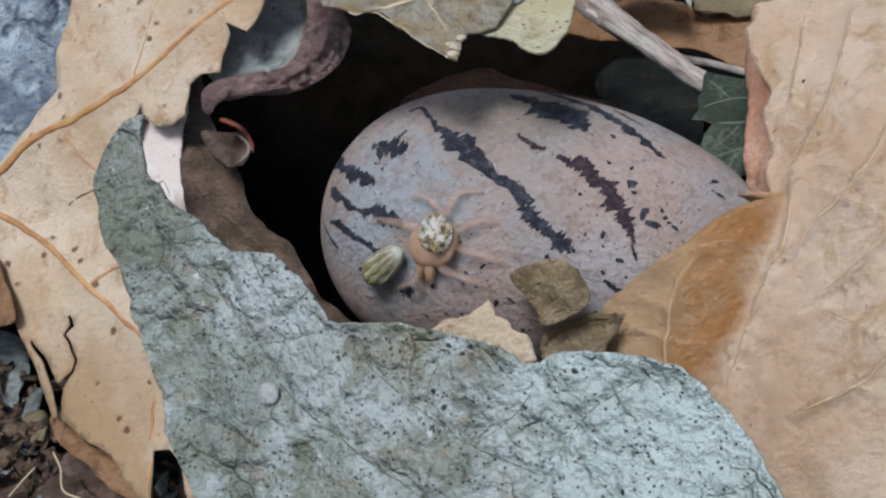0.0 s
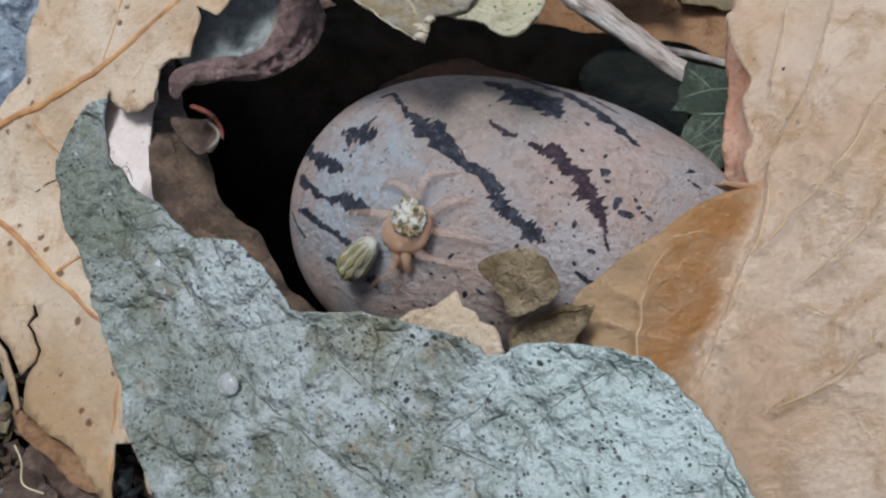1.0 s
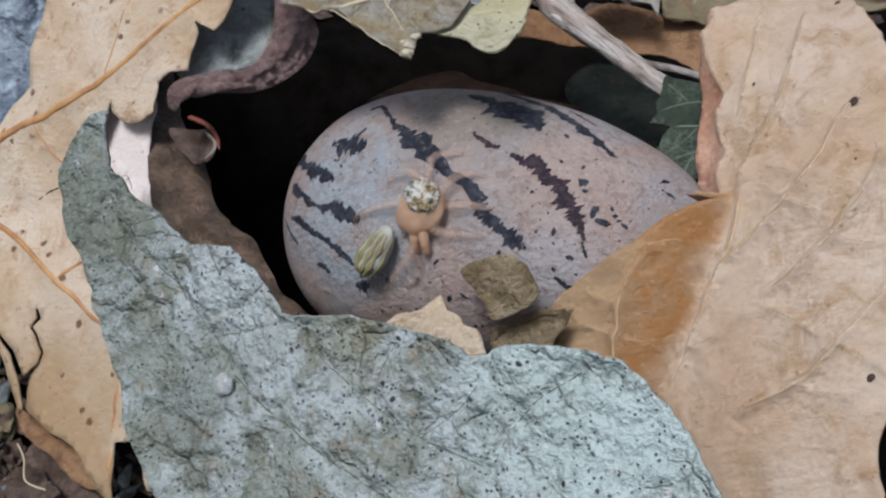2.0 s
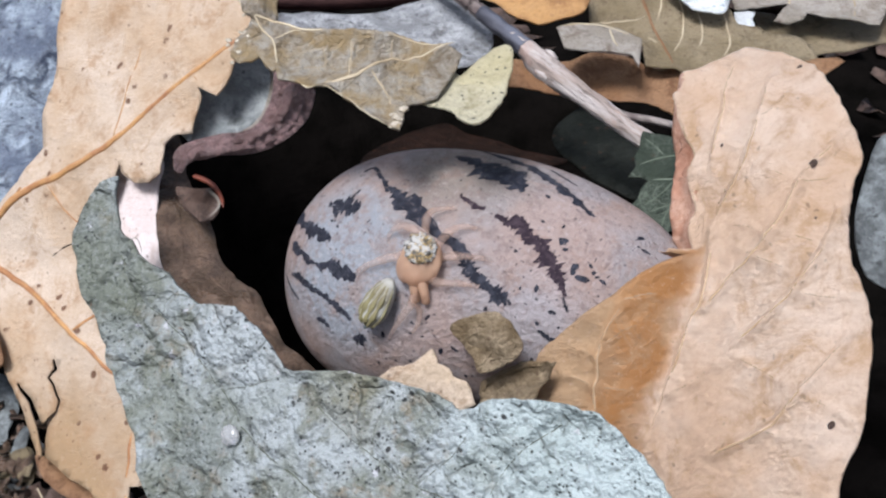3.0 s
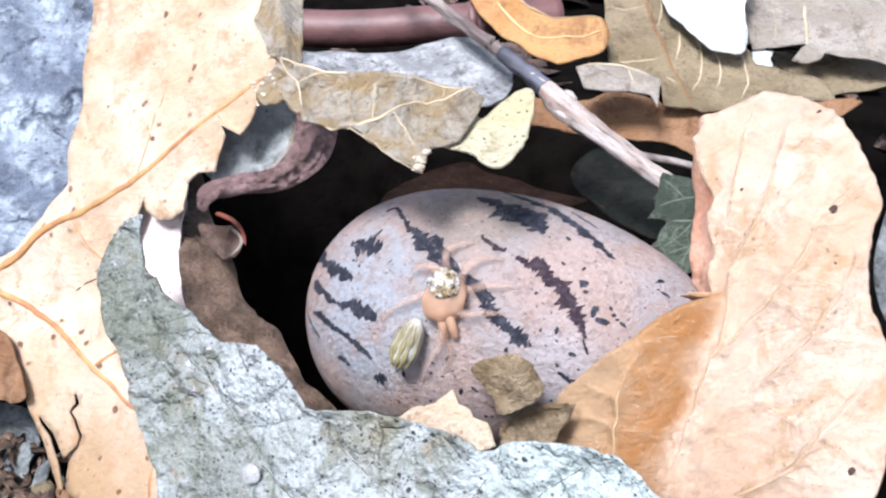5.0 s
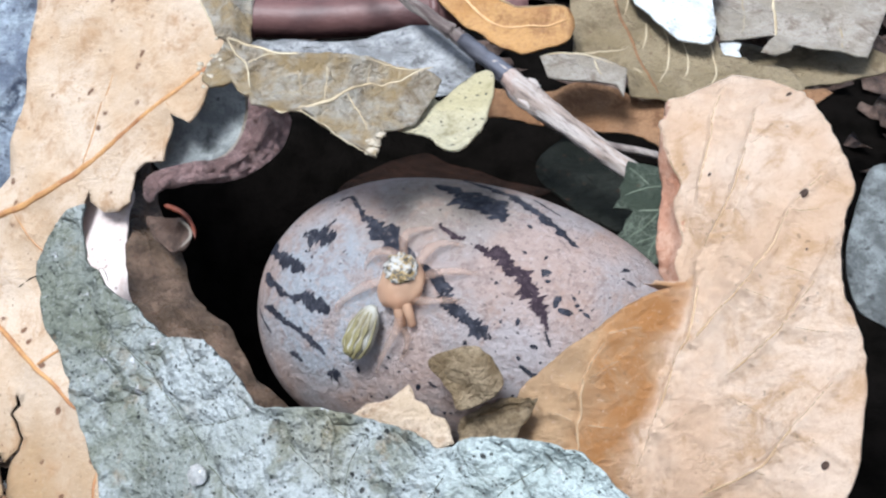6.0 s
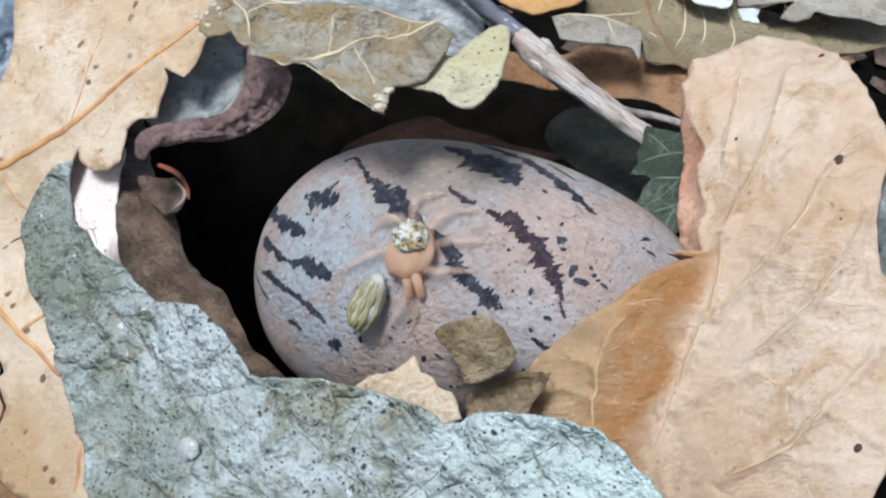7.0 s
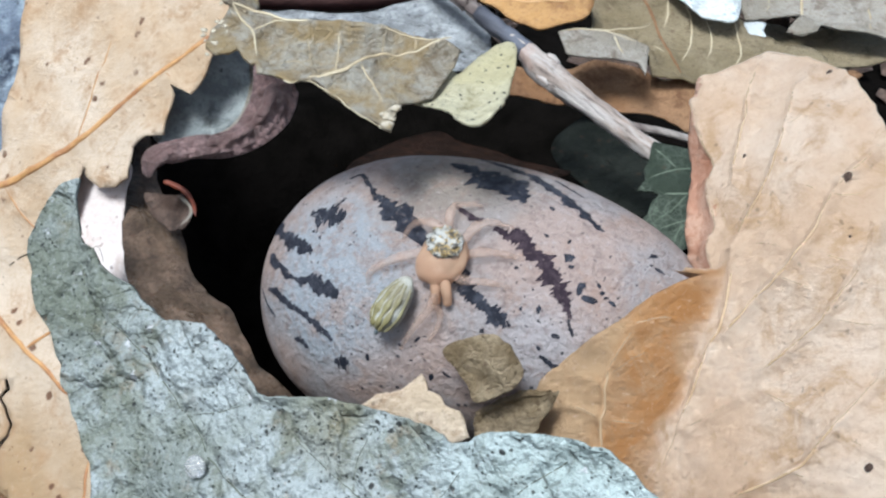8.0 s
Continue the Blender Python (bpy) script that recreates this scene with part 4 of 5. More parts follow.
dry, dry_surface = leaf("dry_leaf", pose(-0.0076, 0.0667, 0.0374, 13.3, 0.6, 6.2),
    [(-5, 2.2), (-5.6, 3.3), (-6.6, 5.6), (-7.5, 7.6), (-7.4, 8.6), (-6.4, 13), (-3.9, 13), (-3.6, 8), (-3.3, 4), (-3.2, 2.2), (-1.4, 1.5), (0.8, 1.3), (3.4, 1.4), (6, 1.3), (8.2, 0.4), (10.7, -1.2)] + [(10.6, -1.4), (9.8, -3.2), (8.9, -4.9), (8, -5.3), (7.1, -5.6), (6.6, -6), (6.6, -6.7), (6.3, -7.4), (6.4, -8), (5.9, -7.9), (5.3, -7.4), (4.4, -6.9), (3.7, -6.3), (2.9, -5.6), (2.1, -4.9), (1.4, -4.4), (0.4, -4.3), (-0.1, -4.2), (-0.9, -3.7), (-1.7, -3.4), (-2.6, -3.2), (-2.9, -2.2), (-2.9, -2.5), (-3.7, -1.6), (-4.2, -0.9), (-4.7, -1.5), (-5.6, -1.6), (-6.3, -0.8), (-6.1, 0.8), (-5.6, 1.6)],
    [
     (0.42, 0.2, [(-4.9, 2.4), (-3.6, 2.2), (-1.3, 1.3), (0.8, 1.2), (3.4, 1.2), (6, 1.1), (8.2, 0.2), (10.6, -1.2)]),
     (0.6, 0.3, [(0.4, -4.3), (1.7, -4), (2.8, -3.7), (4.2, -2.5), (5.3, -1.5), (6.8, -1.1), (8.3, -0.8), (10.2, -0.1)]),
     (0.3, 0.2, [(-7.4, 8.6), (-7.5, 7.6), (-6.6, 5.6), (-5.6, 3.3), (-4.8, 2.3)]),
     (0.35, 0.2, [(-5, 2.6), (-4.1, 1.4), (-3.3, 0.6), (-3, -0.8), (-2.6, -2.7)]),
     (0.28, 0.12, [(-3.2, 0.5), (-2.7, 0.9), (-1.8, 1.1), (-0.9, 1)]),
     (0.3, 0.15, [(2.6, -3.7), (2.5, -1.9), (2.5, -0.3), (2.6, 1.2)]),
     (0.2, 0.1, [(5.5, -1.3), (5.5, -0.1), (5.5, 1.4)]),
     (0.3, 0.15, [(4.1, -2.8), (4.8, -3.7), (5.3, -4.8), (5.8, -6.1)]),
     (0.25, 0.12, [(-0.9, -3.8), (-0.1, -4.2), (1.4, -4.5), (2.9, -5.6), (4.4, -7), (5.9, -7.9)]),
     (0.15, 0.08, [(-1.1, -1.6), (0, -1.5), (1.2, -3)]),
     (0.15, 0.08, [(0.4, 0.2), (0.7, -1.2), (-0.4, -1.5)]),
     (0.15, 0.08, [(7.1, -1), (7.7, 0), (7.6, 1.2)]),
    ],
     OLIVE_DRY, PALE_RIB, "brittle olive-brown leaf with pale veins, over the hollow", torn=True, seed=7, crumple=0.45, step=0.34, groove=0.3, groove_width=0.4, sunk=0.3, thin=0.6, ragged=0.12, curl=0.08, fine=0.12,
     bend=both(dip([(-6.1, 13.7), (-5.4, 8), (-4.6, 3.4)], 0.9, 1.3), dip([(-4.9, 2.4), (-3.6, 2.2), (-1.3, 1.3), (0.8, 1.2), (3.4, 1.2), (6, 1.1), (8.2, 0.2), (10.6, -1.2)], 1.0, 0.5), dip([(0.4, -4.3), (1.7, -4), (2.8, -3.7), (4.2, -2.5), (5.3, -1.5), (6.8, -1.1), (8.3, -0.8), (10.2, -0.1)], 0.7, 0.3), dip([(-2.3, -1.1), (1.1, -1.4), (4.1, -0.5), (7.9, 0.3)], 1.4, -0.6)))
leaf("yellowed_leaf", pose(0.0035, 0.0648, 0.0362, 3.4, -9.2, 5.3),
    [(-3.1, 1.9), (-1.8, 3.2), (-1, 2.7), (-0.6, 1.7), (-0.2, 1.4), (0.4, 2), (1.1, 2.7), (1.7, 3.2), (2.5, 4), (3.1, 4.5), (3.5, 4.2), (3.9, 3.1), (3.7, 1.2), (3.3, -0.1), (2.9, -1.7), (2.5, -3.2), (1.9, -4.4), (1.2, -5.4), (0.7, -5.5), (0.1, -4.8), (-0.6, -4), (-1.4, -2.9), (-2.1, -2), (-2.9, -1.6), (-3.8, -1.7), (-4.4, -1.9), (-4.2, 0)],
    [(0.14, 0.08, [(-2.5, -0.3), (-0.6, 0), (1.3, 1.4), (3.2, 3.4)]),
     (0.1, 0.06, [(-0.6, 0), (0.5, -2.5), (0.8, -4.8)])],
     YELLOWED, YELLOWED, "yellowed leaf fragment with black specks, over the hollow", torn=True, seed=8, crumple=0.5, step=0.4, curl=0.3, ragged=0.16)
leaf("serrated_leaf", pose(0.0189, 0.0708, 0.0244, 25.4, -2.6, 5.0),
    [(-0.5, 5), (-0.8, 4.4), (-1, 3.2), (-1.5, 2.5), (-1.4, 1.6), (-2.1, 0.6), (-1.1, 0.6), (-0.4, 0.3), (-1.1, -0.5), (-1.4, -1.4), (-2.2, -2.2), (-1.3, -2.3), (-0.9, -2.7), (-0.8, -3.6), (-0.2, -3.8), (0.2, -4.7), (1.9, -4), (4.5, -3.9), (5.5, 2.4), (3.1, 4), (1.4, 4.4)],
    [(0.25, 0.12, [(4.9, 0.2), (1.9, 0.3), (-0.4, 0.3)]),
     (0.2, 0.1, [(4.7, 2.4), (1.2, 2.5), (-1.4, 1.6)]),
     (0.2, 0.1, [(4.2, -2.4), (1.7, -2), (-0.9, -2.7)]),
     (0.15, 0.1, [(1.7, 0.3), (0.5, -1), (-1.2, -2.1)]),
     (0.15, 0.1, [(1.2, 2.5), (0.2, 3.7), (-0.5, 4.4)]),
     (0.15, 0.1, [(1.7, -2), (0.8, -2.9), (0.2, -4.3)])],
     FERN, FERN_RIB, "fresh green serrated leaf behind the seed", torn=True, seed=9, groove=-0.2)
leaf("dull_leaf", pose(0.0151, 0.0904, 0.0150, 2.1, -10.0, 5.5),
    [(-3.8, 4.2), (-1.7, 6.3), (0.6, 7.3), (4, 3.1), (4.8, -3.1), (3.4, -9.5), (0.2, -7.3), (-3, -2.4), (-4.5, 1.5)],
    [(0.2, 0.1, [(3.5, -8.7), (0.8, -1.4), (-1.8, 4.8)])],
     DARK_GREEN, DARK_GREEN, "dull green leaf behind the seed, coloured dark for the shade", seed=10)
def on_lobe(u, v):
    return v > 0.4 + (u + 2.2) * 0.42


def buff_valley(u, v):
    """How far a point of the buff leaf lies on the flap's side of its fold, in mm; the lobe over the slit is none of it."""
    if on_lobe(u, v):
        return 0.0
    k = int(np.argmin(((VALLEY - (u, v)) ** 2).sum(1)))
    a, b = (VALLEY[k], VALLEY[k + 1]) if k + 1 < len(VALLEY) else (VALLEY[k - 1], VALLEY[k])
    cross = (b[0] - a[0]) * (v - a[1]) - (b[1] - a[1]) * (u - a[0])
    return valley_far(u, v) if cross < 0 else 0.0


def buff_fold(u, v):
    """The flap rises from the fold in a curve and leans over the seed."""
    d = buff_valley(u, v)
    return 8.2 * (1 - math.exp(-d * d / (2.4 * (d + 0.25))))


def lobe_bent_back(u, v):
    """The lobe leans back towards its top and its far side."""
    k = min(1.0, max(0.0, (u + 4) / 6))
    return -0.035 * k * k * (3 - 2 * k) * max(0.0, v - 4) ** 2 - 0.055 * max(0.0, u - 2.5) ** 2


VALLEY_LINE = [(-1.4, 1.9), (-2.4, -0.5), (-3.7, -2.6), (-5.2, -5.4), (-6.8, -8.5), (-8.5, -12), (-9.8, -14.1), (-12, -18.5)]
VALLEY = np.array(spline(VALLEY_LINE, False, 6))
valley_far = beside([VALLEY])
MARGIN_LINE = [(-2.9, 15.7), (-3.7, 11.3), (-3.1, 9.3), (-2.5, 7.8), (-3.2, 6), (-2.8, 3.6), (-3.3, 1.9), (-3.1, 0.3)]
margin_back = beyond(MARGIN_LINE, 0.6, -1)


def margin_back_on_lobe(u, v):
    return max(-0.9, margin_back(u, v)) if on_lobe(u, v) and u < -2.6 else 0.0


buff, buff_surface = leaf("right_leaf", pose(0.0246, 0.0582, 0.0279, 40.2, -36.6, -20.4),
    [(0.5, 17.8), (-0.4, 17.3), (-1.2, 16.3), (-2.3, 15.2), (-3.6, 15), (-4.1, 13.7), (-4.5, 12.3), (-4.9, 10.4), (-5.1, 8.2), (-5.3, 6.1), (-5.4, 4.5), (-5.5, 2.8), (-5.5, 1.6), (-4.7, 0.3), (-4.2, -0.2), (-3.5, -0.4), (-2.8, -0.3), (-2.2, 0), (-1.6, 0.5), (-1.2, 1), (-1, 1.4), (-2.3, 0), (-3, -0.4), (-4.2, -1.1), (-5.7, -2.1), (-7.3, -3.4)] + [(-8.8, -4.4), (-11.3, -5.5), (-13.3, -6.4), (-15, -6.8), (-16.5, -7.8), (-15.8, -9.2), (-14.2, -11.2), (-12.6, -13.2), (-12.2, -16), (-12.6, -19.9), (-4.6, -23.2), (4.6, -21.8), (5.2, -17.4), (7.3, -13.3), (8.1, -8.4), (8.4, -5.2), (7.8, -2.7), (7.8, -0.5), (8.1, 1.5), (8.6, 3.2), (8.9, 4.7), (8.7, 6.7), (8, 9.2), (6.6, 12.3), (4.1, 15.2)],
    [
     (0.5, 0.3, [(-1.1, 1.3), (-2.4, -3), (-3.8, -4.9), (-5.8, -8.1), (-7.7, -10.9), (-9.5, -13.6)]),
     (0.5, 0.25, [(-2.7, -4.3), (-0.1, -2.5), (2.4, -1), (4.1, 0.7), (5, 2.4), (5.6, 3.5), (6.3, 4.5), (7.9, 6.2)]),
     (0.4, 0.2, [(-0.4, -7.1), (1.8, -6.1), (3.8, -4.8), (5.5, -3.1), (6.9, -1.1), (7.7, 1)]),
     (0.5, 0.25, [(-3.2, -14.5), (0.8, -13.4), (2.4, -12.5), (4.6, -10.6), (6.2, -8.9), (7.2, -7.6)]),
     (0.3, 0.15, [(1, -13.4), (2.2, -13.9), (4.1, -14.5)]),
     (0.28, 0.15, [(5.5, 3.3), (6.8, 3.3), (7.8, 3.6)]),
     (0.4, 0.2, [(-1.4, 1.2), (1, 4.6), (2.1, 6.8), (2.7, 9.3), (2.8, 13.2)]),
     (0.4, 0.2, [(-1, 6.1), (-0.3, 9.9), (-0.2, 13), (-0, 16.5)]),
     (0.25, 0.12, [(2.8, 9.1), (3.6, 10), (4.3, 10.8)]),
     (0.22, 0.1, [(-0.1, 1.4), (1.7, 0.7), (3, -0.2)]),
     (0.22, 0.1, [(4, -2.9), (2.3, -1.8), (0.5, -0.5)]),
     (0.22, 0.1, [(4.6, -4.6), (5.9, -5), (7.2, -5.2)]),
     (0.22, 0.1, [(3.7, 4.5), (4.7, 3.8), (5.3, 3.2)]),
     (0.25, 0.1, [(4.5, -11.7), (5.6, -12.5), (6.4, -13.3)]),
     (0.22, 0.1, [(-0.3, -8.2), (1.4, -9.5), (2.7, -10.5)]),
     (0.2, 0.1, [(-6.6, -9.6), (-4.2, -9.1), (-2, -8.2)]),
     (0.22, 0.1, [(4.6, -0.5), (5.8, -1.1), (6.9, -1.5)]),
     (0.3, 0.15, [(-3.7, 11.3), (-3.1, 9.3), (-2.5, 7.8), (-3.2, 6), (-2.8, 3.6), (-3.3, 1.9), (-3.1, 0.3)]),
     (0.55, 0.3, [(-10.5, -11.1), (-9.8, -9.1), (-8.7, -6.8), (-7.6, -5.1), (-6.5, -3.7)]),
     (0.28, 0.12, [(-9.6, -9.3), (-9, -9.4), (-8.4, -9.4)]),
     (0.28, 0.12, [(-6.8, -3.9), (-5.9, -3.3), (-4.8, -3.1)]),
     (0.3, 0.12, [(-9.9, -9.3), (-10.8, -8.6), (-11.9, -8.4), (-13.6, -8.9)]),
     (0.22, 0.1, [(-8.5, -6.6), (-7.5, -5.8), (-6.5, -5.2)]),
     (0.22, 0.1, [(-9, -7.8), (-9.5, -7.1), (-10.4, -6.8)]),
    ],
     RIGHT, RIGHT_RIB, "large buff dry leaf, folded into an orange-brown flap against the seed", seed=11, crumple=0.5, step=0.38, groove=0.5, groove_width=0.3, ragged=0.16, sunk=0.7, thin=0.42, curl=0.35, fine=0.1,
     zones=[(MARGIN, lambda u, v: margin_back(u, v) < -0.1 and on_lobe(u, v) and u < -2.6)],
     bend=both(margin_back_on_lobe, buff_fold, lobe_bent_back, dome([(2.8, 1.6)], 15.0, 30.0, 2.2)))
leaf("leaf_scrap", pose(0.0027, 0.0505, 0.0200, 53.1, -14.8, -11.9),
    [(-4.2, -0), (-3.1, 0.8), (-1.3, 1.2), (0.2, 2.4), (0.6, 1.3), (1.5, 0.6), (2.9, -0.2), (3.5, -1.6), (1.5, -2.5), (-1.7, -1.9)],
    [],
     SCRAP, ORANGE_RIB, "torn tan scrap of leaf in front of the seed", torn=True, seed=13, ragged=0.3, step=0.5, crumple=0.5)
leaf("husk_leaf", pose(0.0067, 0.0519, 0.0230, 45.1, -11.3, -4.4),
    [(-2.5, 0.9), (-2, 1.4), (-1, 1.7), (0.4, 2), (1.5, 1.7), (2.3, 0.8), (2.7, -0.4), (2.1, -1.4), (1, -1.9), (0, -2.3), (-0.5, -2.1), (-0.9, -1.2), (-1.5, -0.2), (-2.2, 0.4)],
    [(0.2, 0.1, [(-2.2, 0.6), (-1, 0.4), (0.5, 0.7), (1.7, 0.4)]),
     (0.15, 0.08, [(-0.3, -1.8), (0.1, -0.7), (0.5, 0.6)])],
     HUSK, HUSK, "blistered olive-brown leaf fragment on the seed", seed=31, step=0.22, crumple=0.3, curl=0.3, fine=0.1, bend=both(dome([(0.4, 0.2)], 4.4, 4.6, 1.9), dip([(-1.6, -0.2), (-0.3, -0.7), (1, -1.8)], 0.6, -0.35)))
leaf("curled_scrap", pose(0.0077, 0.0501, 0.0208, 29.1, -28.1, -8.5),
    [(-1.8, -0.5), (-1.2, 0.3), (0.1, 0.9), (1.5, 1.2), (2.9, 1.1), (4.3, 0.8), (3.3, -0.1), (2.8, -1.5), (1.6, -2.4), (0, -2.6), (-1.6, -2)],
    [(0.55, 0.4, [(-1.7, -0.5), (-0.9, 0.2), (0.3, 0.7), (1.7, 1), (3.6, 0.9)])],
     HUSK, HUSK, "curled brown scrap of leaf in front of the seed", torn=True, seed=14, ragged=0.3, step=0.3, bend=both(dip([(-1.2, 0.3), (0.3, 0.8), (2.1, 1)], 0.5, 0.5), dip([(0.3, -0), (1.5, 0.2), (2.9, 0.2)], 1.0, -1.1)))
leaf("russet_leaf", pose(0.0216, 0.0982, 0.0190, 20.1, -4.0, 4.7),
    [(-17.4, 3.1), (-12.9, 1.7), (-9.3, 2.2), (-7.5, 2.7), (-4.5, 2.3), (-1.1, 0.7), (4.1, 0.5), (6.4, 0.7), (13.3, 0.2), (15.7, 0.8), (17.6, 0.6), (18.2, 0.1), (17.3, -0.6), (15.2, -1.9), (9.8, -4.2), (3.2, -7.5), (0.8, -5.7), (-2.2, -4.1), (-4.7, -3.6), (-8.4, -2.5), (-13, -1.6), (-16.8, -0.9)],
    [(0.2, 0.1, [(-15.3, 0.3), (-8.2, -0.1), (-1.4, -1.7), (4.4, -2.2)]),
     (0.3, 0.2, [(-9.1, 2.1), (-7.5, 2.6), (-4.5, 2.2), (-1.1, 0.6), (4.1, 0.4)]),
     (0.3, 0.2, [(13.4, 0.2), (15.7, 0.7), (17.7, 0.5)])],
     STRIP, RIDGE, "russet leaf seen nearly edge on behind the twig", torn=True, seed=15, step=0.7, crumple=0.5, curl=0.4, midrib=STRIP)
leaf("olive_leaf", pose(0.0230, 0.1084, 0.0221, 12.1, 0.5, 6.1),
    [(-9.1, 13.2), (-9.7, 2.8), (-9.9, -4), (-8.6, -4.9), (-6.3, -5.5), (-4.7, -7.3), (-4.8, -11.2), (-0.4, -11.5), (3.7, -11), (9, -10.6), (13.3, -10), (12.8, -7.7), (11.6, -6.2), (9, -5.9), (8.1, -4.3), (6.1, -3.6), (5.3, -0.6), (2.1, 3.1), (1.5, 13.5)],
    [(0.4, 0.25, [(-5, 11.1), (-4.7, 4.5), (-3.5, -2.5), (-2.6, -7.2), (-1.7, -10.7)]),
     (0.25, 0.15, [(-2.9, 9.1), (-3.2, 5), (-4.1, 1.8)]),
     (0.25, 0.15, [(-1.6, 1.6), (-2, -1.3), (-2.7, -3.6)]),
     (0.28, 0.15, [(-0, 1.3), (0.3, -1.9), (-0.1, -5.4), (-1.5, -8.5)]),
     (0.28, 0.15, [(1.9, -1.8), (2.1, -4.2), (1.8, -6.2), (1.1, -7.8)]),
     (0.28, 0.15, [(4.6, -0.2), (4.7, -3.9), (4.7, -6.6), (3.5, -9.3)]),
     (0.2, 0.1, [(-9.4, -3.3), (-6.7, -3.4), (-3.6, -2.6)]),
     (0.2, 0.1, [(-3.9, -6.2), (-3.4, -6.8), (-3, -7.4)]),
     (0.2, 0.1, [(-9.4, 5.3), (-7.2, 5.1), (-4.9, 5.8)])],
     OLIVE, PALE_RIB, "olive leaf with pale side veins behind the twig", torn=True, seed=16, crumple=0.6, midrib=STRIP, step=0.6, groove=0.25, curl=0.4, sunk=0.1)
leaf("bark_piece", pose(0.0147, 0.0958, 0.0238, 8.0, 6.1, 6.8),
    [(-4.5, 1.2), (-2.8, 2.1), (-0.4, 2.4), (1.9, 2), (3.3, 1.2), (4.2, 0.5), (3.3, -3.8), (2.8, -1.9), (0.3, -1.8), (-1.7, -2.1), (-3.9, -2)],
    [(0.3, 0.15, [(-4.3, 1.4), (-1.6, 2.3), (1.3, 2), (3.2, 1.1)]),
     (0.25, 0.15, [(1, 1.9), (1.2, 0.2), (1.6, -0.8)])],
     ASH, PALE_RIB, "pale grey flake of bark behind the twig", torn=True, seed=17, category="bark", step=0.5)
leaf("amber_leaf", pose(0.0050, 0.1058, 0.0253, 18.0, -0.2, 6.1),
    [(-4.3, 7.6), (-3.1, 4.1), (-1, 0.6), (1, -1.2), (3.4, -2.1), (5.8, -1.7), (7.2, -1.6), (7.9, -2.7), (8, -3.9), (7.1, -5.6), (5.3, -6.3), (2.6, -7), (0.3, -5.9), (-1.8, -4), (-3.8, -2.4), (-6.2, 1.4), (-7.1, 6.7)],
    [(0.35, 0.2, [(-3.8, 1.4), (-1.4, -2.1), (1.5, -3.7), (5.1, -4), (7.8, -2.9)]),
     (0.4, 0.25, [(-3.1, 3.9), (-1, 0.5), (1, -1.3), (3.4, -2.1), (5.8, -1.7), (7.3, -1.7)])],
     GOLD, RIDGE, "curled amber leaf behind the twig", seed=18, step=0.6, crumple=0.5, midrib=FLAP_RIB, bend=dip([(-3.1, 3.2), (-0.8, -0.2), (2.8, -2.3), (7, -2)], 1.6, 1.6))
leaf("grey_leaf", pose(-0.0064, 0.0920, 0.0254, 6.6, -1.2, 5.8),
    [(-11.4, 3.6), (-5.6, 3.4), (1.3, 4), (8.2, 5.4), (10.4, 1.4), (9.1, -5), (2.6, -5.8), (-5, -4.9), (-9.6, -2.1)],
    [(0.4, 0.2, [(-2.1, 3), (2.5, 1.5), (6.4, -0.4), (8.9, -4.1)]),
     (0.25, 0.15, [(-7.8, 2.6), (-3.2, 1.6), (1.5, -2.2)])],
     BLUISH, BLUISH, "pale grey-blue leaf behind the brittle leaf", seed=19, crumple=0.9, step=0.8)
leaf("torn_leaf", pose(0.0372, 0.1178, 0.0206, 8.8, 3.7, 6.5),
    [(-7.1, 8.2), (-8.3, -1.1), (-8.3, -6.2), (-5.5, -5.7), (-1.8, -4.9), (-3, -6.1), (-4.2, -7.9), (-2.5, -8.1), (-0.9, -7.5), (-0.1, -6.2), (2.3, -6.8), (5, -7.3), (7.8, -7.6), (13.4, 3.5), (13.2, 13)],
    [(0.45, 0.25, [(-0.2, 4.3), (-1.1, -1.4), (-2, -7.6)]),
     (0.3, 0.15, [(6.2, -1.7), (5.8, -4.4), (5, -7.3)]),
     (0.2, 0.1, [(-3.9, 5), (-4.6, -0.7), (-5.7, -5.1)])],
     ASH, PALE_RIB, "pale torn leaf at the back of the litter", torn=True, seed=20, crumple=0.7, step=0.8, curl=0.4)
leaf("white_flake", pose(0.0372, 0.1160, 0.0200, 8.8, 3.7, 6.5),
    [(-8.1, -4.3), (-6.7, -3.6), (-5.7, -4.1), (-6.3, -5.8), (-5.9, -7.6), (-7, -6.9), (-8.3, -6.4)],
    [],
     BLEACHED, BLEACHED, "small white flake of leaf at the back of the litter", torn=True, seed=51, step=0.5)
leaf("back_leaf", pose(0.0430, 0.1150, 0.0165, 6.0, 2.0, 6.5),
    [(-10.2, 3.3), (-5.2, 1.9), (5.1, 3.2), (7.9, -0.6), (3.3, -3.1), (-2.8, -4.6), (-5.6, -5.6), (-6.9, -2.7), (-9.8, -1.2)],
    [],
     OLIVE, OLIVE, "dull olive leaf in the shade under the torn leaf", torn=True, seed=52, step=0.8, crumple=0.6)
leaf("bleached_leaf", pose(0.023, 0.1078, 0.0242, 12.1, 0.5, 6.1),
    [(-2.7, 10.5), (-3.1, 3.4), (-1.3, -0.6), (0.4, -3.4), (2.5, -4.4), (4.2, -4.2), (5.2, -1.2), (5.5, 3.6), (7.3, 10.8)],
    [],
     BLEACHED, BLEACHED, "bleached white leaf on the olive leaf", seed=21, step=0.6, crumple=0.5, ragged=0.2)
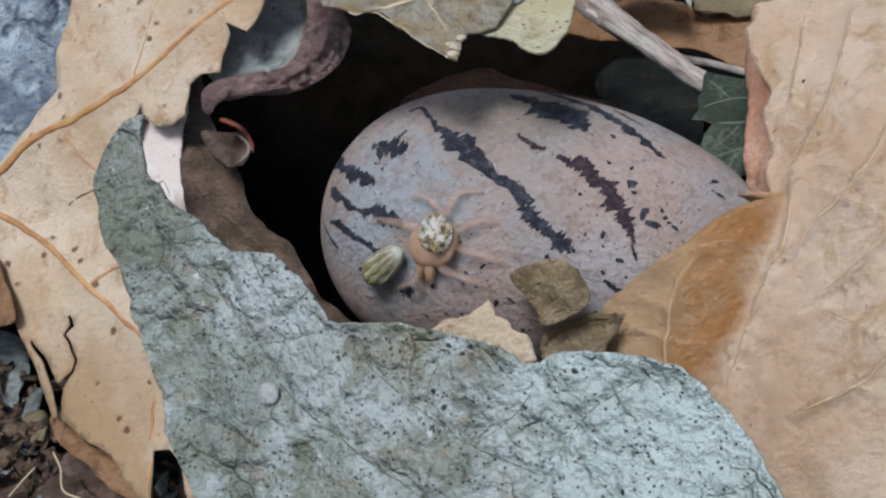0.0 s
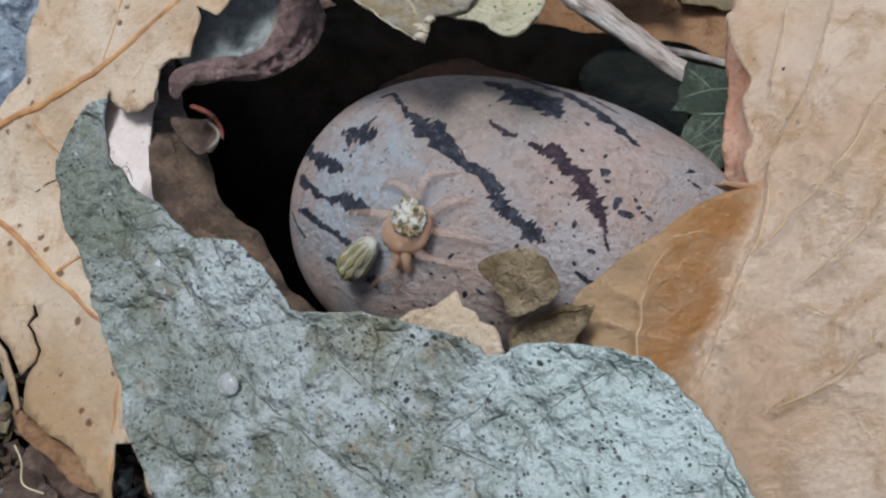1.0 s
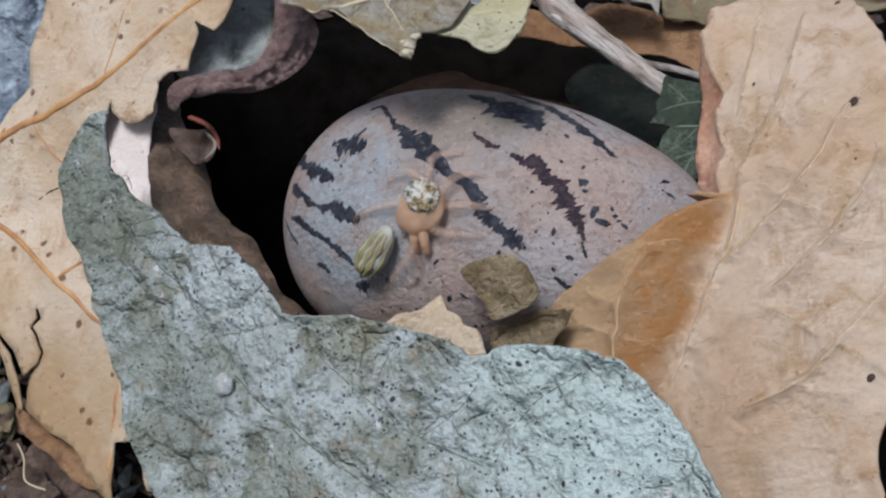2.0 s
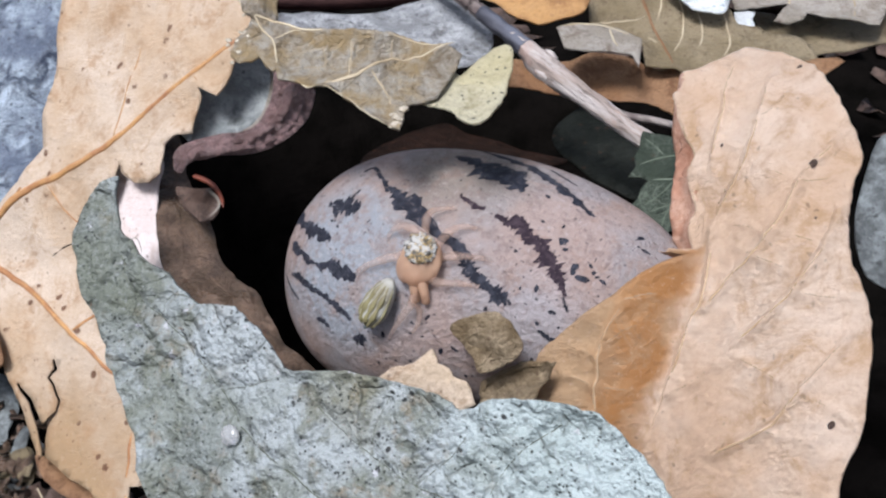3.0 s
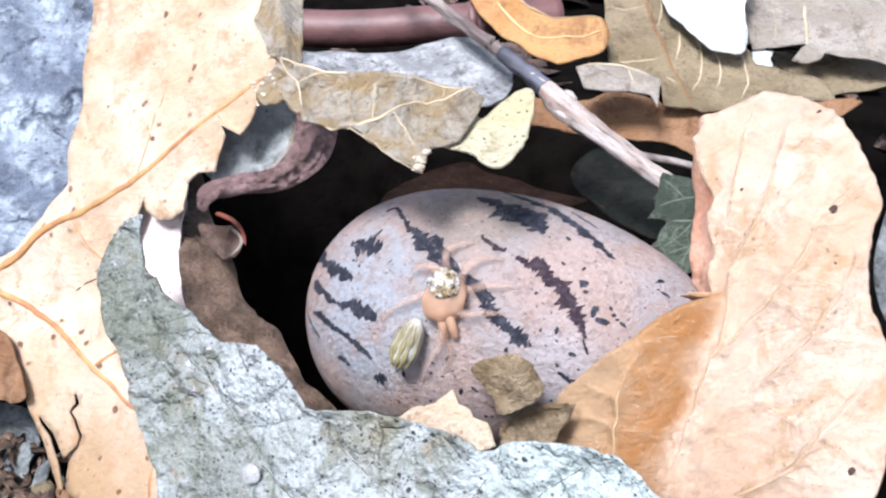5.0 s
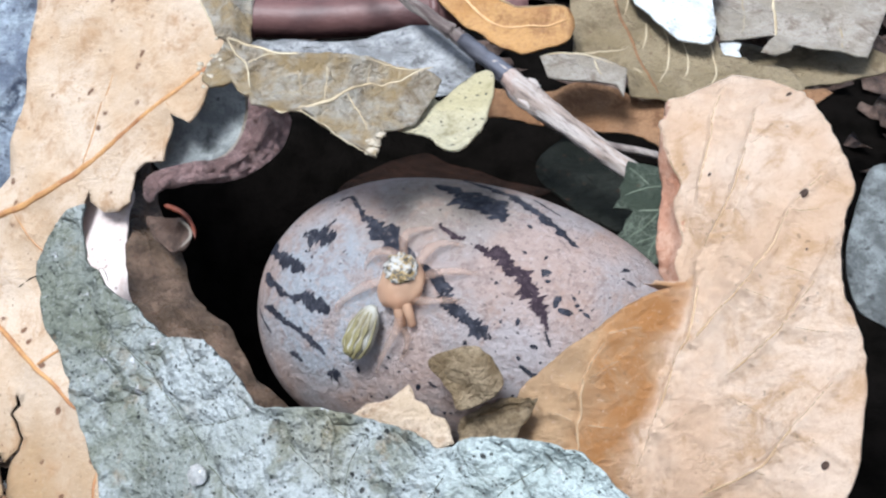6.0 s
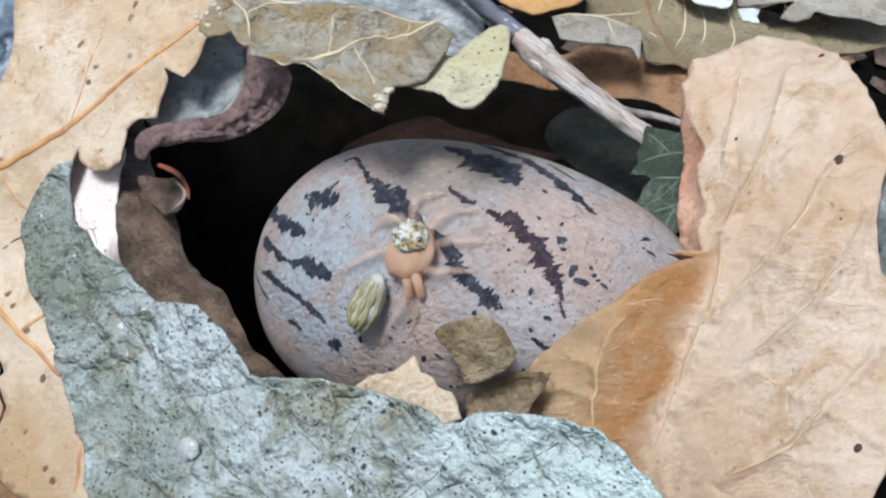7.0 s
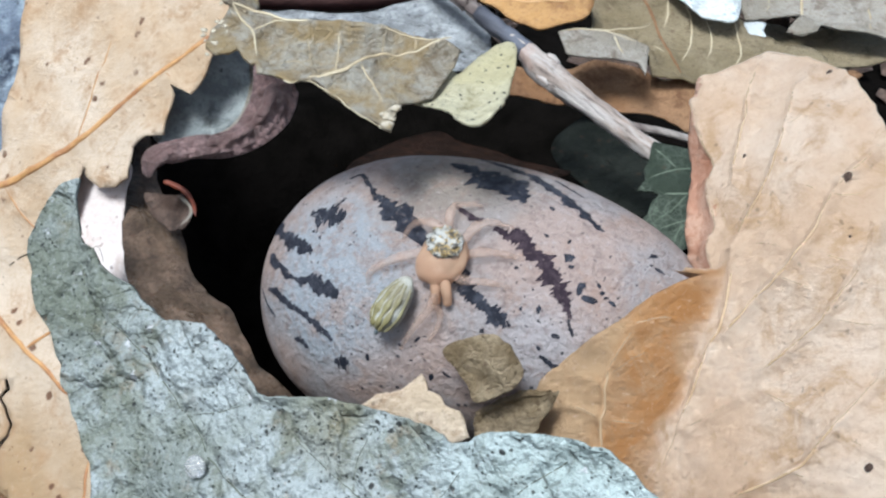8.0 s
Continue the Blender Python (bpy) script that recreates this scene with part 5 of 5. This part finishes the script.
leaf("slate_leaf", pose(-0.0493, 0.0952, 0.0178, 30.6, 0.3, 6.5),
    [(-20.8, 27.4), (-15.1, -9.3), (-6.7, -23.1), (0.8, -23), (4.6, -17.4), (7.3, -11), (11.3, -3.6), (11.9, 7.7), (7.9, 21.3), (-1.3, 30.9)],
    [(0.25, 0.2, [(-10.8, 23.5), (-5.2, 4.6), (-1.3, -9.1), (-0.2, -20.6)])],
     SLATE, SLATE, "slate-grey weathered leaf with a blue sheen", seed=22, crumple=1.4, step=0.8)
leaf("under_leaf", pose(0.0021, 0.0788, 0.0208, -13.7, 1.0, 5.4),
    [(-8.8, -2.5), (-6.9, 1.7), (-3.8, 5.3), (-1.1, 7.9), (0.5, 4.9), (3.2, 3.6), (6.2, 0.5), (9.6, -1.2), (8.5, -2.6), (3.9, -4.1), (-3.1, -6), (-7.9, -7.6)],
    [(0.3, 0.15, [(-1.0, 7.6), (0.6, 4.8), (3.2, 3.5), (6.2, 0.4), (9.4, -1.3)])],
     SHADED, SHADED, "russet leaf over the seed, coloured dark for the shade there", seed=23)
leaf("side_leaf", pose(0.0373, 0.0671, 0.0250, 22.9, -4.4, 4.3),
    [(0.6, 7.9), (-1.8, 3.4), (-3.1, -0.4), (-3.1, -3.7), (-2.2, -5.6), (1.4, -7), (4.4, -0.7), (3.8, 6.2)],
    [(0.3, 0.15, [(0.8, 7.4), (-0.2, 2.0), (0.0, -6.2)]),
     (0.2, 0.1, [(-0.2, 2.0), (-1.6, 1.0), (-2.8, -0.6)]),
     (0.2, 0.1, [(-0.1, -1.5), (1.8, -0.4), (3.6, 1.4)])],
     GREY, GREY, "grey leaf behind the buff leaf", seed=24)
leaf("rust_leaf", pose(-0.0448, 0.0669, 0.0040, 47.7, -28.3, -21.0),
    [(-15.6, 6.4), (-0.7, 4.6), (4.1, 3.1), (7, -0.2), (8.5, -2.9), (6.5, -3.5), (2.6, -3.1), (-12.3, -4.4)],
    [],
     STRIP, STRIP, "rust-brown leaf under the tan leaf", seed=25)
leaf("ash_leaf", pose(-0.0437, 0.0650, -0.0047, 14.1, -4.1, 5.0),
    [(-8.2, 6.2), (-0.7, 4.9), (2, 3.9), (3.6, 0.8), (3.2, -1.6), (3.1, -3.4), (2.1, -4.8), (-4.9, -6)],
    [],
     GREY, GREY, "ash-grey leaf under the tan leaf", seed=26)
leaf("twisted_leaf", pose(-0.0391, 0.0584, -0.0053, 8.8, -19.9, 3.0),
    [(-5.3, 1.4), (-1.5, 0.9), (0.4, 2.6), (2.5, 2.4), (3.7, 0.1), (3.9, -1.7), (1.8, -2.2), (-0.6, -2), (-4.9, -1.6)],
    [],
     OLIVE, OLIVE, "small twisted olive leaf on the soil", seed=27)
leaf("litter_leaf", pose(-0.0300, 0.0528, -0.0038, 10.9, -8.5, 4.4),
    [(-2.4, 3.5), (-0.2, 2.5), (2.7, 0.5), (5.1, -2.3), (0.5, -3.4), (-2.8, -1.7), (-2.9, 0.9)],
    [],
     BROWN, BROWN, "dark rotting leaf under the tan leaf", seed=28)


leaf("grey_shard", pose(-0.0360, 0.0546, -0.0048, 6.1, -13.8, 4.5),
    [(-4, 0.9), (-1.5, 1.6), (0.5, 2), (1.7, 2.4), (2.9, 0.7), (2.4, -1.2), (1.4, -3.2), (-3.3, -3.1)],
    [],
     BROWN, BROWN, "dark shard of leaf on the soil", seed=41, torn=True, ragged=0.25)
leaf("brown_shard", pose(-0.0323, 0.0516, -0.0038, 1.7, -21.1, 5.2),
    [(-3.4, 0.7), (-2.2, 2.1), (-0.1, 2.5), (2, 1.1), (4.3, -1.8), (2, -2.9), (-2.6, -1.7)],
    [],
     BROWN, BROWN, "dark brown shard of leaf on the soil", seed=42, torn=True, ragged=0.25)
leaf("olive_shard", pose(-0.0368, 0.0586, -0.0035, 8.8, -17.4, 3.3),
    [(-1.8, -0.1), (-1.2, 1.4), (0.4, 1.7), (1.3, 0.2), (1.4, -1.6), (-0.1, -1.7)],
    [],
     OLIVE, OLIVE, "olive shard of leaf on the soil", seed=43, torn=True, ragged=0.25)


def nubs():
    """Pale crumbs of mould at the tip and the base of the brittle leaf."""
    rng = random.Random(3)
    spots = [(6.2, -6.9, 0.4), (6.0, -7.5, 0.36), (6.6, -6.3, 0.3), (5.8, -6.6, 0.24)]
    spots += [(-5.9 + rng.gauss(0, 0.45), 0.4 + rng.gauss(0, 0.9), rng.uniform(0.1, 0.22)) for _ in range(12)]
    for u, v, r in spots:
        w, f = ball(r * MM, (1.2, 0.9, 0.5), 12, 8, lambda q: 1 + 0.8 * noise.noise(q * 1.7 + Vector((u * 3, v, 0))))
        crumb = mesh_object("crumb", w, f, CRUMB, dry, "pale mouldy crumb")
        crumb.location = (u * MM, v * MM, (dry_surface(u, v) - 0.02) * MM)
        crumb.rotation_euler = (0, 0, rng.uniform(0, 3))


nubs()


def straw():
    thing = new("straw")
    tagged(thing, "thin pale straw on the soil", "straw")
    for line in (((-0.0359, 0.0508, -0.0034), (-0.0352, 0.0529, -0.0033), (-0.0349, 0.0541, -0.0035)), ((-0.0327, 0.0538, -0.0009), (-0.0316, 0.0524, -0.0011), (-0.0305, 0.0501, -0.0009), (-0.0284, 0.0492, -0.0006))):
        path = [Vector(q) for q in spline([Vector(q) for q in line], False, 6)]
        v, f = tube(path, [0.08 * MM] * len(path), 8)
        mesh_object("stalk", v, f, PALE_RIB, thing)


straw()


def twig():
    thing = new("twig")
    tagged(thing, "weathered grey twig with a swollen node, across the litter", "twig")
    pts = [Vector(q) for q in ((-0.0101, 0.1038, 0.0310), (-0.0049, 0.0985, 0.0300), (0.0010, 0.0931, 0.0287), (0.0063, 0.0887, 0.0271), (0.0092, 0.0857, 0.0261), (0.0129, 0.0828, 0.0250), (0.0171, 0.0797, 0.0237), (0.0211, 0.0769, 0.0228), (0.0254, 0.0738, 0.0214))]
    place = Matrix.Translation(pts[4]) @ (pts[7] - pts[1]).to_track_quat("Z", "Y").to_matrix().to_4x4()
    thing.matrix_world = place
    inside = place.inverted()
    path = [inside @ Vector(q) for q in spline(pts, False, 16)]
    stops = [0.45, 0.5, 0.62, 0.8, 1.3, 0.95, 0.85, 0.85, 0.8]
    radii = []
    for i, q in enumerate(path):
        s = i / (len(path) - 1) * 8
        k = min(int(s), 7)
        radii.append((stops[k] + (stops[k + 1] - stops[k]) * (s - k)) * MM * (1 + 0.18 * noise.noise(q * 700)))
    cut = (len(path) - 1) * 3 // 8 + 4
    first = len(path) * 2 // 8 + 5
    for name, a, z, grow, material in (("upper_shaft", 0, cut + 1, 1.0, TWIG), ("stained_band", first, cut + 2, 1.07, STAIN), ("bleached_shaft", cut, len(path), 1.0, BARE_TWIG)):
        verts, faces = tube(path[a:z], [r * grow for r in radii[a:z]], 20)
        rough = []
        for q in verts:
            fibre = Vector((q.x * 2600, q.y * 2600, q.z * 350))
            d = Vector((noise.noise(fibre), noise.noise(fibre + Vector((9, 3, 1))), 0))
            rough.append(q + d * 0.00025)
        mesh_object(name, rough, faces, material, thing)
    side = [inside @ Vector(q) for q in spline([Vector(q) for q in ((0.0133, 0.0830, 0.0244), (0.0167, 0.0830, 0.0231), (0.0194, 0.0830, 0.0227), (0.0225, 0.0829, 0.0221))], False, 6)]
    verts, faces = tube(side, [0.35 * MM] * len(side), 8)
    mesh_object("side_shoot", verts, faces, TWIG, thing)
    for q, r in (((0.0090, 0.0845, 0.0259), 0.45), ((0.0097, 0.0864, 0.0269), 0.4)):
        verts, faces = ball(r * MM, (1, 1, 1.8), 14, 10, lambda p: 1 + 0.3 * noise.noise(p * 3))
        mesh_object("node", verts, faces, BARE_TWIG, thing).location = inside @ Vector(q)


twig()


def stem():
    thing = new("purple_stem")
    tagged(thing, "smooth purple-brown stem lying behind the leaves", "stem")
    path = [Vector(q) for q in spline([Vector(q) for q in ((-0.0366, 0.1068, 0.0227), (-0.0236, 0.1065, 0.0219), (-0.0145, 0.1064, 0.0221), (-0.0032, 0.1074, 0.0231), (0.0079, 0.1110, 0.0227))], False, 8)]
    verts, faces = tube(path, [2.1 * MM] * len(path), 16)
    mesh_object("shaft", verts, faces, STEM, thing)
    for k in (10, 25):
        q, way = path[k], (path[k + 1] - path[k - 1]).normalized()
        verts, faces = tube([q - way * 0.5 * MM, q, q + way * 0.5 * MM], [2.12 * MM, 2.3 * MM, 2.12 * MM], 16)
        mesh_object("joint", verts, faces, STEM, thing)


stem()


def spots():
    """Small dark galls on the buff leaf."""
    for x, y, r in ((6.3, 4.4, 0.36), (4.7, 13.7, 0.24), (6, 0.5, 0.12), (-0.2, 7.7, 0.15), (5.4, -13.5, 0.3)):
        v, f = ball(r * MM, (1.0, 0.75, 0.3), 14, 10, lambda q: 1 + 0.2 * noise.noise(q * 3))
        gall = mesh_object("gall", v, f, BROWN, buff, "small dark gall")
        gall.location = (x * MM, y * MM, (buff_surface(x, y) + 0.05) * MM)
        gall.rotation_euler = (0, 0, 0.5)


spots()


def bead_material():
    n = Nodes("clear_bead")
    out, p = n.add("ShaderNodeOutputMaterial"), n.add("ShaderNodeBsdfPrincipled")
    p.inputs["Base Color"].default_value = (0.8, 0.8, 0.79, 1)
    p.inputs["Roughness"].default_value = 0.08
    p.inputs["IOR"].default_value = 1.6
    p.inputs["Transmission Weight"].default_value = 0.72
    n.link(p.outputs[0], out.inputs["Surface"])
    return n.mat


def bead():
    verts, faces = ball(1, (0.82 * MM, 0.77 * MM, 0.42 * MM), 28, 18, lambda q: 1 + 0.12 * noise.noise(q * 2))
    ob = mesh_object("bead", verts, faces, bead_material())
    x, y = -6.4, -4.0
    ob.matrix_world = green.matrix_world @ pose(x * MM, y * MM, (green_surface(x, y) + 0.35) * MM)
    tagged(ob, "pale glassy bead stuck on the green leaf", "bead")


bead()


# ---- the spider ----
def spider():
    thing = new("jumping_spider")
    tagged(thing, "small translucent orange jumping spider with a striped abdomen", "spider")
    v, f = ball(1, (1.65 * MM, 1.95 * MM, 1.05 * MM), 32, 22, lambda q: 1 + 0.1 * noise.noise(q * 2.2))
    head = mesh_object("head", v, f, FLESH, thing, "translucent orange head")
    head.location = (0.15 * MM, 1.15 * MM, 0.95 * MM)
    v, f = ball(1, (1.3 * MM, 1.1 * MM, 0.42 * MM), 48, 30, lambda q: 1 + 0.25 * noise.noise(q * 3.0) + 0.22 * noise.noise(q * 7))
    crown = mesh_object("crown", v, f, WHITE, head, "silvery scaly crown")
    crown.location, crown.rotation_euler = (-0.35 * MM, 0.95 * MM, 0.68 * MM), (-0.4, -0.2, 0)
    for x, y, z, r in ((-0.2, 0.0, 1.05, 0.2), (-1.35, 0.35, 0.72, 0.15), (0.75, 0.75, 0.82, 0.15), (0.2, 0.3, 1.0, 0.13), (-0.8, 0.1, 0.95, 0.13), (0.5, 1.6, 0.42, 0.14)):
        v, f = ball(r * MM, (1, 1, 1), 14, 10)
        mesh_object("eye", v, f, EYE, head).location = (x * MM, y * MM, z * MM)

    def girth(s):
        return 1 - 0.5 * max(0, -s) ** 1.3

    v, f = ball(1, (1.1 * MM, 2.7 * MM, 0.95 * MM), 36, 24, lambda q: girth(q.y) * (1 + 0.05 * noise.noise(q * 4)))
    abdomen = mesh_object("abdomen", v, f, CREAM, thing, "cream abdomen with olive stripes")
    abdomen.location, abdomen.rotation_euler = (-0.4 * MM, -3.8 * MM, 0.85 * MM), (0.16, 0, 0.08)
    for x, wide in ((-0.78, 0.12), (-0.36, 0.24), (0.12, 0.2), (0.5, 0.22), (0.9, 0.12)):
        path = []
        for i in range(17):
            s = -0.93 + 1.75 * i / 16
            w = math.sqrt(1 - s * s) * girth(s)
            path.append(Vector((1.1 * x * w, 2.7 * s * girth(s), 0.95 * math.sqrt(max(0, 1 - x * x)) * w)) * MM)
        v, f = tube(path, [wide * MM * math.sin(math.pi * (i + 0.5) / 17) ** 0.6 * (1 + 0.35 * math.sin(i * 1.3 + 9 * x)) for i in range(17)], 8, 0.35)
        mesh_object("stripe", v, f, MOSS, abdomen)
    v, f = ball(0.24 * MM, (0.8, 1.6, 0.8), 12, 8)
    mesh_object("spinneret", v, f, SPIN, abdomen).location = (0, -1.5 * MM, -0.1 * MM)
    # each leg: root, bend, knee, shin, foot as (across, along, height over the seed)
    right = (((1.0, 2.2, 0.9), (1.9, 3.2, 1.3), (2.9, 4.0, 1.2), (4.2, 4.6, 0.7), (5.2, 4.6, 0.1)),
             ((1.4, 0.8, 0.9), (2.2, 1.0, 1.2), (3.4, 1.9, 1.0), (4.4, 2.5, 0.6), (5.0, 2.7, 0.1)),
             ((0.3, 2.8, 0.9), (0.3, 4.2, 1.2), (0.7, 5.1, 0.9), (1.6, 5.6, 0.4), (2.2, 5.8, 0.1)),
             ((1.0, -0.3, 0.8), (1.6, -1.6, 1.0), (1.5, -2.9, 0.9), (1.35, -4.3, 0.6), (1.2, -5.4, 0.1)))
    left = (((-1.0, 2.6, 0.8), (-2.2, 2.5, 1.1), (-3.2, 1.8, 1.0), (-3.5, 0.8, 0.5), (-3.3, 0.2, 0.1)),
            ((-1.1, 2.8, 0.8), (-1.8, 3.8, 1.1), (-2.0, 4.4, 0.9), (-1.5, 5.1, 0.5), (-1.0, 5.5, 0.1)),
            ((-1.3, 0.6, 0.8), (-2.4, -0.7, 1.0), (-3.6, -2.7, 0.9), (-3.2, -3.6, 0.5), (-2.2, -3.9, 0.1)),
            ((0.9, -0.1, 0.7), (1.5, -1.3, 0.9), (2.3, -1.7, 0.7), (2.6, -2.6, 0.4), (2.5, -3.6, 0.1)))
    for joints in right + left:
        pts = [Vector((x, y, z - (x * x + y * y) / 23)) for x, y, z in joints]
        path = [Vector(q) * MM for q in spline(pts, False, 6)]
        n = len(path)
        v, f = tube(path, [(0.4 - 0.3 * (i / (n - 1)) ** 0.9) * (1 + 0.12 * math.cos(math.pi * 8 * i / (n - 1))) * MM for i in range(n)], 10)
        mesh_object("leg", v, f, LEG, thing)
    for a, b, c in (((0.5, 0.2, 1.0), (1.1, -0.6, 0.9), (1.6, -1.3, 0.3)), ((1.1, 0.3, 1.0), (1.8, -0.3, 0.8), (2.2, -0.9, 0.2))):
        path = [Vector(q) * MM for q in spline([Vector(a), Vector(b), Vector(c)], False, 6)]
        v, f = tube(path, [0.42 * MM * (1 - 0.3 * i / (len(path) - 1)) for i in range(len(path))], 10)
        mesh_object("feeler", v, f, FLESH, thing)
    return thing


SPIDER = spider()


def motions():
    walk(SPIDER, [
        (0, pose(-0.00200, 0.05630, 0.02225, 57.0, 35.4, -49.1)),
        (0.5, pose(-0.00188, 0.05624, 0.02226, 56.2, 37.3, -50.2)),
        (1, pose(-0.00150, 0.05617, 0.02248, 58.1, 30.1, -44.6)),
        (1.5, pose(-0.00045, 0.05632, 0.02354, 55.1, 20.0, -39.6)),
        (3, pose(0.00080, 0.05668, 0.02473, 49.1, 15.5, -38.2)),
        (3.5, pose(0.00103, 0.05678, 0.02497, 48.4, 12.3, -35.8)),
        (4, pose(0.00115, 0.05680, 0.02505, 48.0, 11.6, -35.1)),
        (4.5, pose(0.00112, 0.05672, 0.02495, 49.1, 9.2, -32.6)),
        (6, pose(0.00117, 0.05699, 0.02525, 47.0, 8.7, -33.4)),
        (6.5, pose(0.00106, 0.05675, 0.02495, 49.0, 9.1, -32.8)),
        (7, pose(0.00134, 0.05683, 0.02517, 47.6, 9.5, -33.2)),
        (7.5, pose(0.00205, 0.05709, 0.02572, 43.8, 11.3, -35.6)),
        (8, pose(0.00277, 0.05715, 0.02606, 41.3, 13.3, -37.5)),
    ])


motions()
